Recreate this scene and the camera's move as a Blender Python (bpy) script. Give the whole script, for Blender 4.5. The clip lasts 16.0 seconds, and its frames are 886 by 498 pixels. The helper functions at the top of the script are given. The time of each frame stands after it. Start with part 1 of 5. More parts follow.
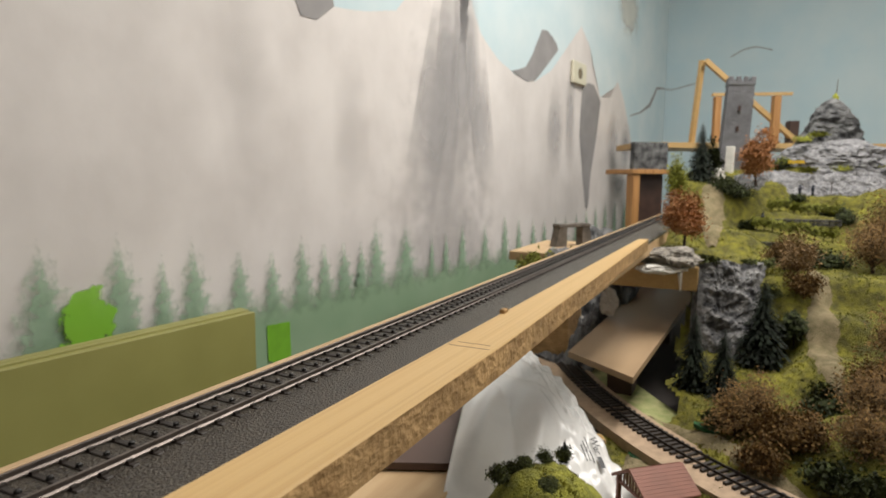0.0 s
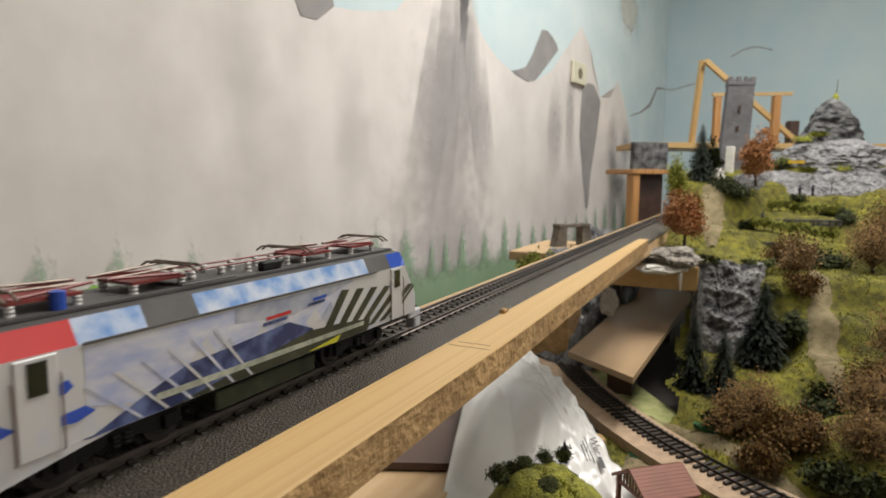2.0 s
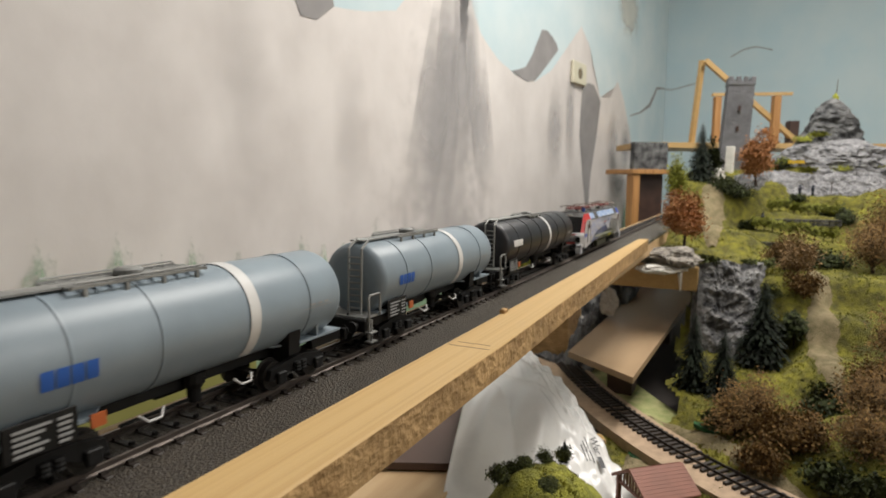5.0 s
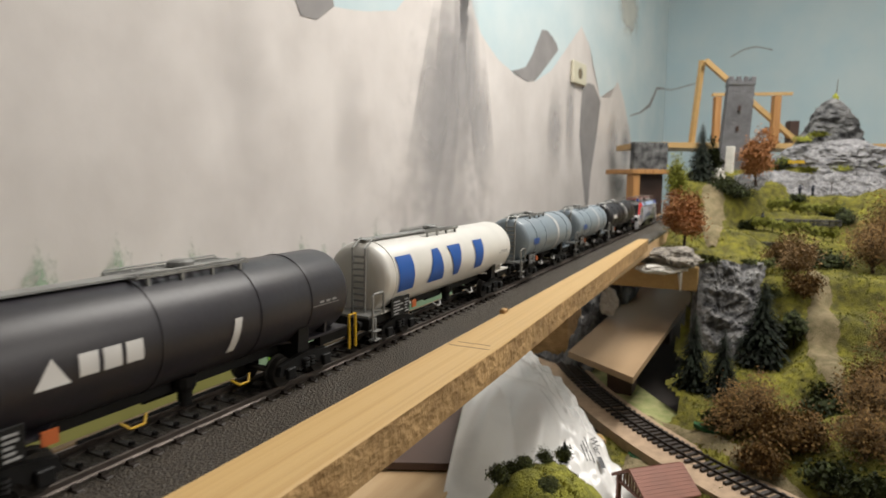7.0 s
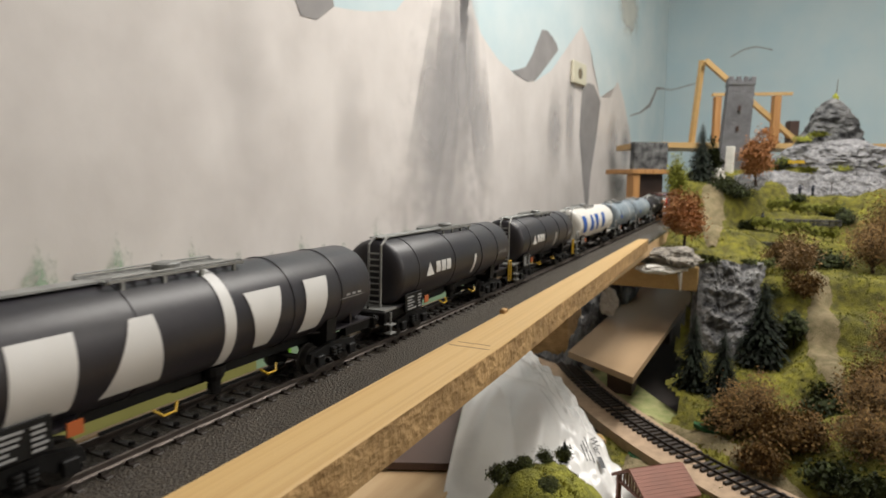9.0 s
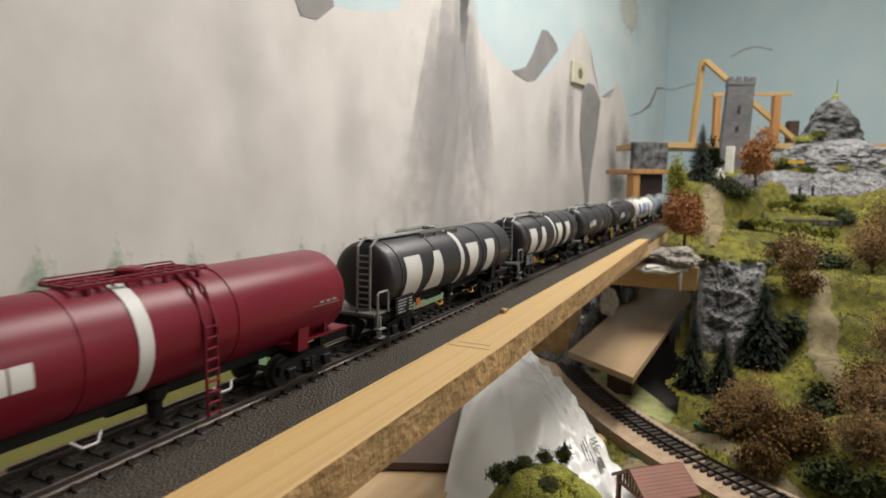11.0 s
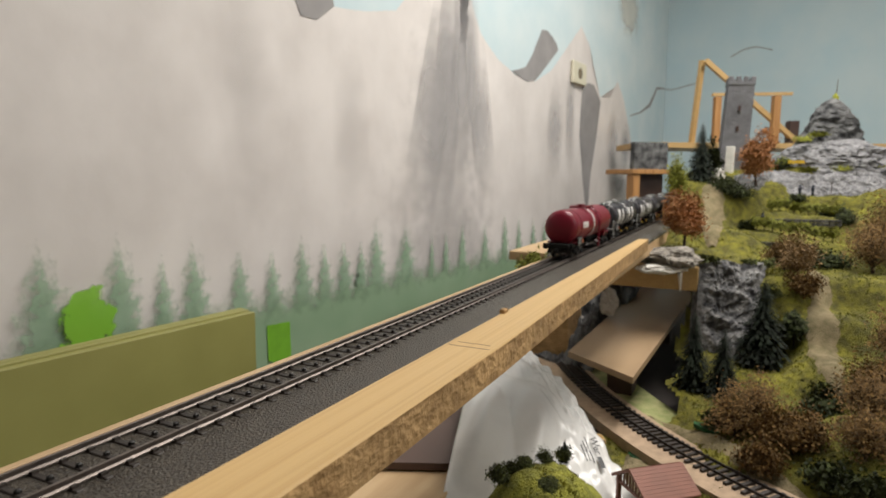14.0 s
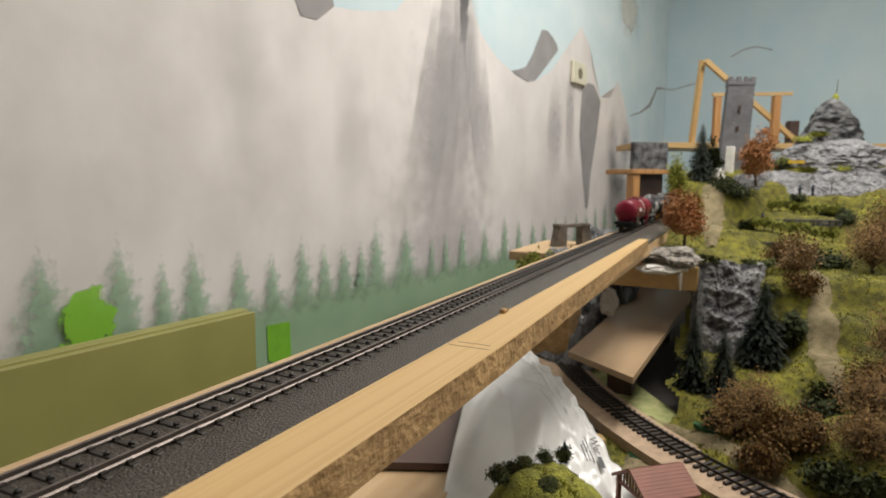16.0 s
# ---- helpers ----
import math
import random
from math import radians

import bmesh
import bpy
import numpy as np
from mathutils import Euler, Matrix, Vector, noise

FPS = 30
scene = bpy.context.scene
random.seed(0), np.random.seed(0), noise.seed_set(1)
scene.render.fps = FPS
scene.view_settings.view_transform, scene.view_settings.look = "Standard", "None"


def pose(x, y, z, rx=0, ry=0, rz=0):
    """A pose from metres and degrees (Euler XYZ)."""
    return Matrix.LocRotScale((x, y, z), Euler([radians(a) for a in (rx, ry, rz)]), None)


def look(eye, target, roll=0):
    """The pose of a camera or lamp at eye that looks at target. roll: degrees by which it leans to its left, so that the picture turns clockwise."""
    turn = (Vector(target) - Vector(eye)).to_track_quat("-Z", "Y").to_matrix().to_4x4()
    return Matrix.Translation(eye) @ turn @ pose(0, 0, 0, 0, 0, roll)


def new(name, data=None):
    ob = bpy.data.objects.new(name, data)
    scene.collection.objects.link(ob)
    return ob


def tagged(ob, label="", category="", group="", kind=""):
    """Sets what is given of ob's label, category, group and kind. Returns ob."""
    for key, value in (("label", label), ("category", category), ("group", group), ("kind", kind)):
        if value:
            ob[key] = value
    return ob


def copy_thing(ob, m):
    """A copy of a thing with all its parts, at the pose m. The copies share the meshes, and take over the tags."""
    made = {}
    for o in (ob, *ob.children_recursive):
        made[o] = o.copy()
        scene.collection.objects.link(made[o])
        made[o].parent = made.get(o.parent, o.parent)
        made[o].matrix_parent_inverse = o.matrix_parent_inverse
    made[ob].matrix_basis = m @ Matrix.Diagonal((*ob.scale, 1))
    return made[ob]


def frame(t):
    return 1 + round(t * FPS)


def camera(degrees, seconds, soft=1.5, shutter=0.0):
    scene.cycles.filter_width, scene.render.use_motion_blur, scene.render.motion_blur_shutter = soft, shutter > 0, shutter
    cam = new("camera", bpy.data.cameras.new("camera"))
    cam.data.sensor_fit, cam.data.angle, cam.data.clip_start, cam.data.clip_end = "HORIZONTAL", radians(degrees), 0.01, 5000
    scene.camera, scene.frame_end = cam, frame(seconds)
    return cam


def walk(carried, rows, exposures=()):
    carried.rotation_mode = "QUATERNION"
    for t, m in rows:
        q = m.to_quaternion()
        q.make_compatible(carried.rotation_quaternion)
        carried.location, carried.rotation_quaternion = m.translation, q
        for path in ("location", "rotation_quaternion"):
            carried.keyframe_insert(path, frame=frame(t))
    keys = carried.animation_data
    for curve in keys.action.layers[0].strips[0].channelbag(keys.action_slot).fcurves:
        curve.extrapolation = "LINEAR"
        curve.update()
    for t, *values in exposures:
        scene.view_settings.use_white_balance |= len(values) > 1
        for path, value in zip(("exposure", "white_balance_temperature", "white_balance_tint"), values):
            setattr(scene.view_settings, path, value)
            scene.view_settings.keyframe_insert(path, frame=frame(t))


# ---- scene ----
cam = camera(72.1, 16.0, soft=1.6, shutter=0.15)
cam.data.dof.use_dof, cam.data.dof.focus_distance, cam.data.dof.aperture_fstop = True, 0.25, 24.0
EYE = (0.0, -0.1561, 0.075)
VIEW = look(EYE, (0.8918, 0.2818, -0.0387), 0.4)
walk(cam, [(0, VIEW), (16, VIEW)], exposures=[(0, 0.0), (3.5, 0.0), (6.5, 0.02), (9, 0.02), (12, -0.03), (16, -0.03)])

# ---- light: two ceiling lamps in a closed room, with a faint ambient world ----
world = bpy.data.worlds.new("room_air")
scene.world = world
world.use_nodes = True
world.node_tree.nodes["Background"].inputs[0].default_value = (1.0, 0.9, 0.8, 1)
world.node_tree.nodes["Background"].inputs[1].default_value = 0.035
LAMPS = [((1.10, -0.38, 1.27), 35.0, 1.4, 0.5), ((0.7, -2.2, 1.27), 26.0, 1.2, 0.3)]
for place, watts, long, wide in LAMPS:
    ld = bpy.data.lights.new("ceiling_lamp_light", "AREA")
    ld.shape, ld.size, ld.size_y, ld.energy, ld.color = "RECTANGLE", long, wide, watts, (0.982, 0.94, 0.876)
    lo = new("ceiling_lamp_light", ld)
    lo.location = place


# ---- materials ----
def mat(name, rgb, rough=0.6, metal=0.0, var=0.15, scale=60.0, bump=0.0, bscale=None, rgb2=None, spec=0.5, rnd=0.0, coat=0.0, stretch=None, detail=6.0, lo=0.35, hi=0.65):
    """Principled surface: two scales of noise over the base colour, and fine relief."""
    m = bpy.data.materials.new(name)
    m.use_nodes = True
    nt = m.node_tree
    N, L = nt.nodes, nt.links
    p = N["Principled BSDF"]
    p.inputs["Roughness"].default_value, p.inputs["Metallic"].default_value = rough, metal
    p.inputs["Specular IOR Level"].default_value = spec
    p.inputs["Coat Weight"].default_value = coat
    co = N.new("ShaderNodeTexCoord")
    src = co.outputs["Object"]
    if stretch:
        mp = N.new("ShaderNodeMapping")
        mp.inputs["Scale"].default_value = stretch
        L.new(src, mp.inputs[0])
        src = mp.outputs[0]
    n1 = N.new("ShaderNodeTexNoise")
    n1.inputs["Scale"].default_value, n1.inputs["Detail"].default_value = scale, detail
    L.new(src, n1.inputs["Vector"])
    ramp = N.new("ShaderNodeValToRGB")
    c2 = rgb2 or tuple(max(0, c * (1 - 2 * var)) for c in rgb)
    ramp.color_ramp.elements[0].position, ramp.color_ramp.elements[1].position = lo, hi
    ramp.color_ramp.elements[0].color, ramp.color_ramp.elements[1].color = (*c2, 1), (*rgb, 1)
    L.new(n1.outputs["Fac"], ramp.inputs[0])
    n2 = N.new("ShaderNodeTexNoise")
    n2.inputs["Scale"].default_value, n2.inputs["Detail"].default_value = scale * 0.13, 3
    L.new(src, n2.inputs["Vector"])
    mr = N.new("ShaderNodeMapRange")
    mr.inputs[1].default_value, mr.inputs[2].default_value, mr.inputs[3].default_value, mr.inputs[4].default_value = 0.3, 0.7, 1 - var, 1 + var * 0.6
    L.new(n2.outputs["Fac"], mr.inputs[0])
    mx = N.new("ShaderNodeMix")
    mx.data_type, mx.blend_type = "RGBA", "MULTIPLY"
    mx.inputs[0].default_value = 1.0
    L.new(ramp.outputs[0], mx.inputs[6])
    L.new(mr.outputs[0], mx.inputs[7])
    out = mx.outputs[2]
    if rnd:
        geo = N.new("ShaderNodeNewGeometry")
        hs = N.new("ShaderNodeMapRange")
        hs.inputs[3].default_value, hs.inputs[4].default_value = 1 - rnd, 1 + rnd
        L.new(geo.outputs["Random Per Island"], hs.inputs[0])
        mx2 = N.new("ShaderNodeMix")
        mx2.data_type, mx2.blend_type = "RGBA", "MULTIPLY"
        mx2.inputs[0].default_value = 1.0
        L.new(out, mx2.inputs[6])
        L.new(hs.outputs[0], mx2.inputs[7])
        out = mx2.outputs[2]
    L.new(out, p.inputs["Base Color"])
    if bump:
        n3 = N.new("ShaderNodeTexNoise")
        n3.inputs["Scale"].default_value, n3.inputs["Detail"].default_value = bscale or scale * 3, 5
        L.new(src, n3.inputs["Vector"])
        b = N.new("ShaderNodeBump")
        b.inputs["Strength"].default_value, b.inputs["Distance"].default_value = bump, 0.002
        L.new(n3.outputs["Fac"], b.inputs["Height"])
        L.new(b.outputs[0], p.inputs["Normal"])
    return m


def paint(name, rgb, rgb2, shape, soft=0.2, opacity=0.9, grain=9.0, jag=0.12):
    """Brushed wall paint that thins out at its rim. shape: 'tree' narrows upward, 'blob' is round, 'ground' fades at its top."""
    m = bpy.data.materials.new(name)
    m.use_nodes = True
    nt = m.node_tree
    N, L = nt.nodes, nt.links
    p = N["Principled BSDF"]
    p.inputs["Roughness"].default_value = 0.75
    co = N.new("ShaderNodeTexCoord")
    sep = N.new("ShaderNodeSeparateXYZ")
    L.new(co.outputs["Generated"], sep.inputs[0])
    n1 = N.new("ShaderNodeTexNoise")
    n1.inputs["Scale"].default_value, n1.inputs["Detail"].default_value = grain * 4, 6
    L.new(co.outputs["Object"], n1.inputs["Vector"])

    def calc(op, a, b=None):
        k = N.new("ShaderNodeMath")
        k.operation = op
        for i, v in enumerate((a, b)):
            if v is None:
                continue
            if isinstance(v, (int, float)):
                k.inputs[i].default_value = v
            else:
                L.new(v, k.inputs[i])
        return k.outputs[0]
    u, v = sep.outputs["X"], sep.outputs["Z"]
    du = calc("ABSOLUTE", calc("SUBTRACT", u, 0.5))
    nz = calc("MULTIPLY", calc("SUBTRACT", n1.outputs["Fac"], 0.5), jag * 4)
    if shape == "tree":
        half = calc("MULTIPLY", calc("SUBTRACT", 1.03, calc("POWER", v, 2.4)), 0.36)
        d = calc("ADD", calc("SUBTRACT", half, du), nz)
    elif shape == "fan":
        half = calc("MULTIPLY", calc("SUBTRACT", 1.02, calc("POWER", v, 1.1)), 0.46)
        d = calc("ADD", calc("SUBTRACT", half, du), nz)
    elif shape == "ground":
        d = calc("ADD", calc("SUBTRACT", 1.0, v), nz)
    else:
        dv = calc("ABSOLUTE", calc("SUBTRACT", v, 0.5))
        rr = calc("SQRT", calc("ADD", calc("MULTIPLY", du, du), calc("MULTIPLY", dv, dv)))
        d = calc("ADD", calc("SUBTRACT", 0.46, rr), nz)
    a = N.new("ShaderNodeMapRange")
    a.interpolation_type = "SMOOTHSTEP"
    a.inputs[1].default_value, a.inputs[2].default_value, a.inputs[4].default_value = 0.0, soft, opacity
    L.new(d, a.inputs[0])
    n2 = N.new("ShaderNodeTexNoise")
    n2.inputs["Scale"].default_value = grain
    L.new(co.outputs["Object"], n2.inputs["Vector"])
    mx = N.new("ShaderNodeMix")
    mx.data_type = "RGBA"
    mx.inputs[6].default_value, mx.inputs[7].default_value = (*rgb, 1), (*rgb2, 1)
    L.new(n2.outputs["Fac"], mx.inputs[0])
    L.new(mx.outputs[2], p.inputs["Base Color"])
    L.new(a.outputs[0], p.inputs["Alpha"])
    return m


M_SKY = mat("sky_blue_wall_paint", (0.45, 0.585, 0.64), 0.8, var=0.05, scale=6, bump=0.15, bscale=180, rgb2=(0.51, 0.615, 0.65))
M_SKYW = mat("pale_sky_wall_paint", (0.60, 0.68, 0.70), 0.8, var=0.05, scale=6, bump=0.15, bscale=180, rgb2=(0.50, 0.62, 0.66))
M_MOUNT = mat("pale_grey_mountain_paint", (0.69, 0.65, 0.63), 0.75, var=0.09, scale=9, bump=0.06, bscale=160, rgb2=(0.57, 0.53, 0.51), stretch=(1.1, 1, 0.85), detail=9.0, lo=0.26, hi=0.66)
M_CEIL = mat("white_ceiling_paint", (0.75, 0.73, 0.7), 0.9, var=0.03, scale=8)
M_FLOOR = mat("grey_floor", (0.2, 0.17, 0.14), 0.6, var=0.2, scale=10)
M_PINE = mat("planed_pine", (0.54, 0.355, 0.15), 0.5, var=0.08, scale=34, rgb2=(0.47, 0.295, 0.115), stretch=(0.12, 16, 16), bump=0.08, bscale=60, detail=3.0, lo=0.30, hi=0.58)
M_SAWN = mat("rough_sawn_pine", (0.46, 0.285, 0.125), 0.85, var=0.2, scale=70, rgb2=(0.27, 0.155, 0.06), stretch=(1.3, 1, 1.6), bump=0.9, bscale=150, lo=0.3, hi=0.62)
M_PLY = mat("plywood", (0.52, 0.36, 0.2), 0.6, var=0.1, scale=12, rgb2=(0.44, 0.29, 0.15), stretch=(1, 7, 1))
M_BALLAST = mat("dark_grit_underlay", (0.105, 0.085, 0.062), 0.36, var=0.2, scale=1100, rgb2=(0.024, 0.020, 0.016), bump=1.0, bscale=1000)
M_TIE = mat("brown_plastic_sleepers", (0.036, 0.027, 0.022), 0.6, var=0.15, scale=300)
M_RAIL = mat("steel_rail", (0.235, 0.20, 0.18), 0.42, 0.9, var=0.12, scale=200)
M_FOAM = mat("olive_green_board", (0.26, 0.25, 0.075), 0.55, var=0.06, scale=14, rgb2=(0.235, 0.225, 0.065))
M_GRASS = mat("scatter_grass", (0.185, 0.170, 0.016), 0.95, var=0.45, scale=90, rgb2=(0.072, 0.066, 0.010), bump=1.0, bscale=500)
M_WHITE = mat("white_paint", (0.78, 0.77, 0.74), 0.4, var=0.04, scale=50)


# ---- mesh helpers ----
def part(name, bm, material, parent=None, label="", smooth=False):
    me = bpy.data.meshes.new(name)
    bm.normal_update()
    bm.to_mesh(me)
    bm.free()
    for m in (material if isinstance(material, (list, tuple)) else [material]):
        me.materials.append(m)
    if smooth:
        me.polygons.foreach_set("use_smooth", [True] * len(me.polygons))
        me.set_sharp_from_angle(angle=radians(38))
    ob = new(name, me)
    if parent:
        ob.parent = parent
    if label:
        ob["label"] = label
    return ob


def box(bm, x0, x1, y0, y1, z0, z1, m=None, bevel=0.0):
    tmp = bm if not bevel else bmesh.new()
    vs = [tmp.verts.new((x, y, z)) for x in (x0, x1) for y in (y0, y1) for z in (z0, z1)]
    for f in ((0, 1, 3, 2), (4, 6, 7, 5), (0, 4, 5, 1), (2, 3, 7, 6), (0, 2, 6, 4), (1, 5, 7, 3)):
        tmp.faces.new([vs[i] for i in f])
    if bevel:
        bmesh.ops.bevel(tmp, geom=tmp.edges[:], offset=bevel, segments=1, affect="EDGES")
        merge(bm, tmp, m)
    elif m:
        for v in vs:
            v.co = m @ v.co
    return bm


def merge(bm, other, m=None):
    at = [bm.verts.new(m @ v.co if m else v.co) for v in other.verts]
    other.verts.index_update()
    for f in other.faces:
        try:
            bm.faces.new([at[v.index] for v in f.verts])
        except ValueError:
            pass
    other.free()


def tube(bm, points, r, seg=8, r_end=None, caps=True):
    """A round bar along a line of points, tapering to r_end."""
    pts = [Vector(p) for p in points]
    rings = []
    for i, p in enumerate(pts):
        d = (pts[min(i + 1, len(pts) - 1)] - pts[max(i - 1, 0)]).normalized()
        a = d.orthogonal().normalized() if i == 0 else (a - d * a.dot(d)).normalized()
        b = d.cross(a)
        k = i / max(1, len(pts) - 1)
        rr = r + ((r_end if r_end is not None else r) - r) * k
        rings.append([bm.verts.new(p + (a * math.cos(2 * math.pi * j / seg) + b * math.sin(2 * math.pi * j / seg)) * rr) for j in range(seg)])
    for r0, r1 in zip(rings, rings[1:]):
        for j in range(seg):
            bm.faces.new((r0[j], r0[(j + 1) % seg], r1[(j + 1) % seg], r1[j]))
    if caps:
        bm.faces.new(rings[0][::-1])
        bm.faces.new(rings[-1])
    return bm


def lathe(bm, prof, seg=32, axis="x", at=(0, 0, 0)):
    """Turns a profile of (along, radius) round an axis."""
    rings = []
    for s, r in prof:
        ring = []
        for j in range(seg):
            c, n = math.cos(2 * math.pi * j / seg) * r, math.sin(2 * math.pi * j / seg) * r
            co = {"x": (s, c, n), "y": (c, s, n), "z": (c, n, s)}[axis]
            ring.append(bm.verts.new(Vector(co) + Vector(at)))
        rings.append(ring)
    for r0, r1 in zip(rings, rings[1:]):
        for j in range(seg):
            bm.faces.new((r0[j], r0[(j + 1) % seg], r1[(j + 1) % seg], r1[j]))
    bm.faces.new(rings[0][::-1])
    bm.faces.new(rings[-1])
    bmesh.ops.recalc_face_normals(bm, faces=bm.faces[:])
    return bm


def prism(bm, outline, axis, a, b, m=None):
    """An outline of (p, q) drawn out along an axis from a to b."""
    def co(p, q, s):
        return Vector({"x": (s, p, q), "y": (p, s, q), "z": (p, q, s)}[axis])
    lo = [bm.verts.new(m @ co(p, q, a) if m else co(p, q, a)) for p, q in outline]
    hi = [bm.verts.new(m @ co(p, q, b) if m else co(p, q, b)) for p, q in outline]
    fs = [bm.faces.new(lo[::-1]), bm.faces.new(hi)]
    for i in range(len(lo)):
        j = (i + 1) % len(lo)
        fs.append(bm.faces.new((lo[i], lo[j], hi[j], hi[i])))
    bmesh.ops.recalc_face_normals(bm, faces=fs)
    return bm


def thing(name, label, category, m=None, group="", kind=""):
    ob = new(name)
    ob.empty_display_size = 0.02
    if m is not None:
        ob.matrix_basis = m
    return tagged(ob, label, category, group, kind)


# ---- the room ----
WALL = pose(0, 0.591, 0, 0, 0, -7.41)
bm = box(bmesh.new(), -2.6, 3.07, 0, 0.12, -1.05, 1.3)
wall_left = tagged(part("wall_west", bm, M_SKYW), "wall painted as blue sky with pale grey mountains", "wall", kind="structure")
wall_left.matrix_basis = WALL
far = WALL @ pose(3.07, 0, 0)
bm = box(bmesh.new(), 0, 0.12, -3.2, 0.12, -1.05, 1.3)
wall_far = tagged(part("wall_north", bm, M_SKY), "sky-blue painted wall with faint clouds", "wall", kind="structure")
wall_far.matrix_basis = far
for nm, ex in (("wall_east", (-2.6, 3.07, -3.32, -3.2)), ("wall_south", (-2.72, -2.6, -3.32, 0.12))):
    ob = tagged(part(nm, box(bmesh.new(), *ex, -1.05, 1.3), M_CEIL), "plain pale room wall", "wall", kind="structure")
    ob.matrix_basis = WALL
ob = tagged(part("floor", box(bmesh.new(), -2.72, 3.19, -3.32, 0.12, -1.1, -1.05), M_FLOOR), "dark grey room floor", "floor", kind="structure")
ob.matrix_basis = WALL
ob = tagged(part("ceiling", box(bmesh.new(), -2.72, 3.19, -3.32, 0.12, 1.3, 1.35), M_CEIL), "white painted ceiling", "ceiling", kind="structure")
ob.matrix_basis = WALL

# lamp housings on the ceiling
for place, watts, long, wide in LAMPS:
    fix = thing("ceiling_lamp", "long white ceiling lamp housing", "lamp", pose(place[0], place[1], 1.3), "ceiling lamps")
    part("housing", box(bmesh.new(), -long / 2 - 0.02, long / 2 + 0.02, -wide / 2 - 0.02, wide / 2 + 0.02, -0.026, 0.0, bevel=0.004), M_WHITE, fix)

# ---- mural: paint layers on the west wall, a hair proud of it ----
RIDGE = [(-2.6, 0.9), (0.3, 0.9), (0.62, 0.52), (0.789, 0.402), (0.837, 0.372), (0.876, 0.361), (0.962, 0.372), (1.044, 0.392), (1.12, 0.47), (1.2, 0.6), (1.26, 0.6), (1.317, 0.478), (1.364, 0.413), (1.448, 0.369), (1.546, 0.345), (1.659, 0.343), (1.77, 0.39), (1.87, 0.463), (1.992, 0.557), (2.067, 0.515), (2.117, 0.432), (2.191, 0.363), (2.287, 0.367), (2.368, 0.438), (2.457, 0.376), (2.565, 0.232), (2.62, 0.1), (2.66, -0.5)]


def flat(name, pts, material, lift, label=""):
    """A layer of wall paint with a slightly wavering rim."""
    bm = bmesh.new()
    line = []
    for (u0, v0), (u1, v1) in zip(pts, pts[1:] + pts[:1]):
        n = max(1, int(math.hypot(u1 - u0, v1 - v0) / 0.03))
        for k in range(n):
            u, v = u0 + (u1 - u0) * k / n, v0 + (v1 - v0) * k / n
            w = noise.noise((u * 30, v * 30, 3.3)) * 0.004
            line.append((u + w, v + w))
    bm.faces.new([bm.verts.new((u, -lift, v)) for u, v in line])
    bmesh.ops.triangulate(bm, faces=bm.faces[:])
    return part(name, bm, material, wall_left, label)


flat("painted_mountain", RIDGE + [(2.66, -1.0), (-2.6, -1.0)], M_MOUNT, 0.001, "pale grey painted mountain range")


def smear(name, u, v, w, h, material, lift, lean=0.0, label=""):
    bm = bmesh.new()
    bm.faces.new([bm.verts.new((x, 0, z)) for x, z in ((-w / 2, -h / 2), (w / 2, -h / 2), (w / 2 + lean, h / 2), (-w / 2 + lean, h / 2))])
    ob = part(name, bm, material, wall_left, label)
    ob.location = (u, -lift, v)
    return ob


P_GREY = paint("grey_streak_paint", (0.36, 0.35, 0.355), (0.52, 0.50, 0.50), "blob", 0.45, 0.55, 9, 0.045)
P_FAINT = paint("faint_grey_streak_paint", (0.48, 0.46, 0.45), (0.58, 0.55, 0.54), "blob", 0.45, 0.22, 8, 0.06)
P_TREE = paint("pale_green_tree_paint", (0.17, 0.33, 0.19), (0.34, 0.46, 0.33), "tree", 0.26, 0.74, 22, 0.15)
P_FAN = paint("grey_mountain_shade_paint", (0.33, 0.32, 0.325), (0.48, 0.46, 0.46), "fan", 0.40, 0.40, 7, 0.10)
P_GROUND = paint("green_meadow_paint", (0.19, 0.31, 0.18), (0.28, 0.39, 0.26), "ground", 0.07, 0.92, 10, 0.02)
P_LIME = paint("lime_green_paint", (0.16, 0.42, 0.02), (0.22, 0.46, 0.03), "blob", 0.09, 0.95, 16, 0.16)
P_CLOUD = paint("cream_cloud_paint", (0.62, 0.6, 0.52), (0.7, 0.68, 0.62), "blob", 0.3, 0.6, 8, 0.08)
M_SLATE = mat("slate_grey_rock_paint", (0.30, 0.285, 0.285), 0.75, var=0.1, scale=14, rgb2=(0.24, 0.23, 0.23))
flat("painted_rock", [(0.775, 0.40), (0.79, 0.352), (0.80, 0.33), (0.836, 0.332), (0.876, 0.362), (0.86, 0.40)], M_SLATE, 0.002, "slate grey painted rock")
flat("painted_rock", [(1.524, 0.353), (1.6, 0.372), (1.64, 0.41), (1.7, 0.49), (1.735, 0.494), (1.80, 0.47), (1.815, 0.455), (1.74, 0.40), (1.66, 0.345), (1.61, 0.335)], M_SLATE, 0.002, "slate grey painted rock")
flat("painted_rock", [(2.018, 0.39), (2.121, 0.395), (2.193, 0.347), (2.16, 0.22), (2.122, 0.113), (2.10, -0.02), (2.08, -0.02), (2.04, 0.1), (2.005, 0.22)], M_SLATE, 0.002, "slate grey painted rock")
rng = random.Random(4)
smear("painted_streak", 1.22, 0.25, 0.70, 0.95, P_FAN, 0.0028, 0.0, "grey shaded mountain flank")
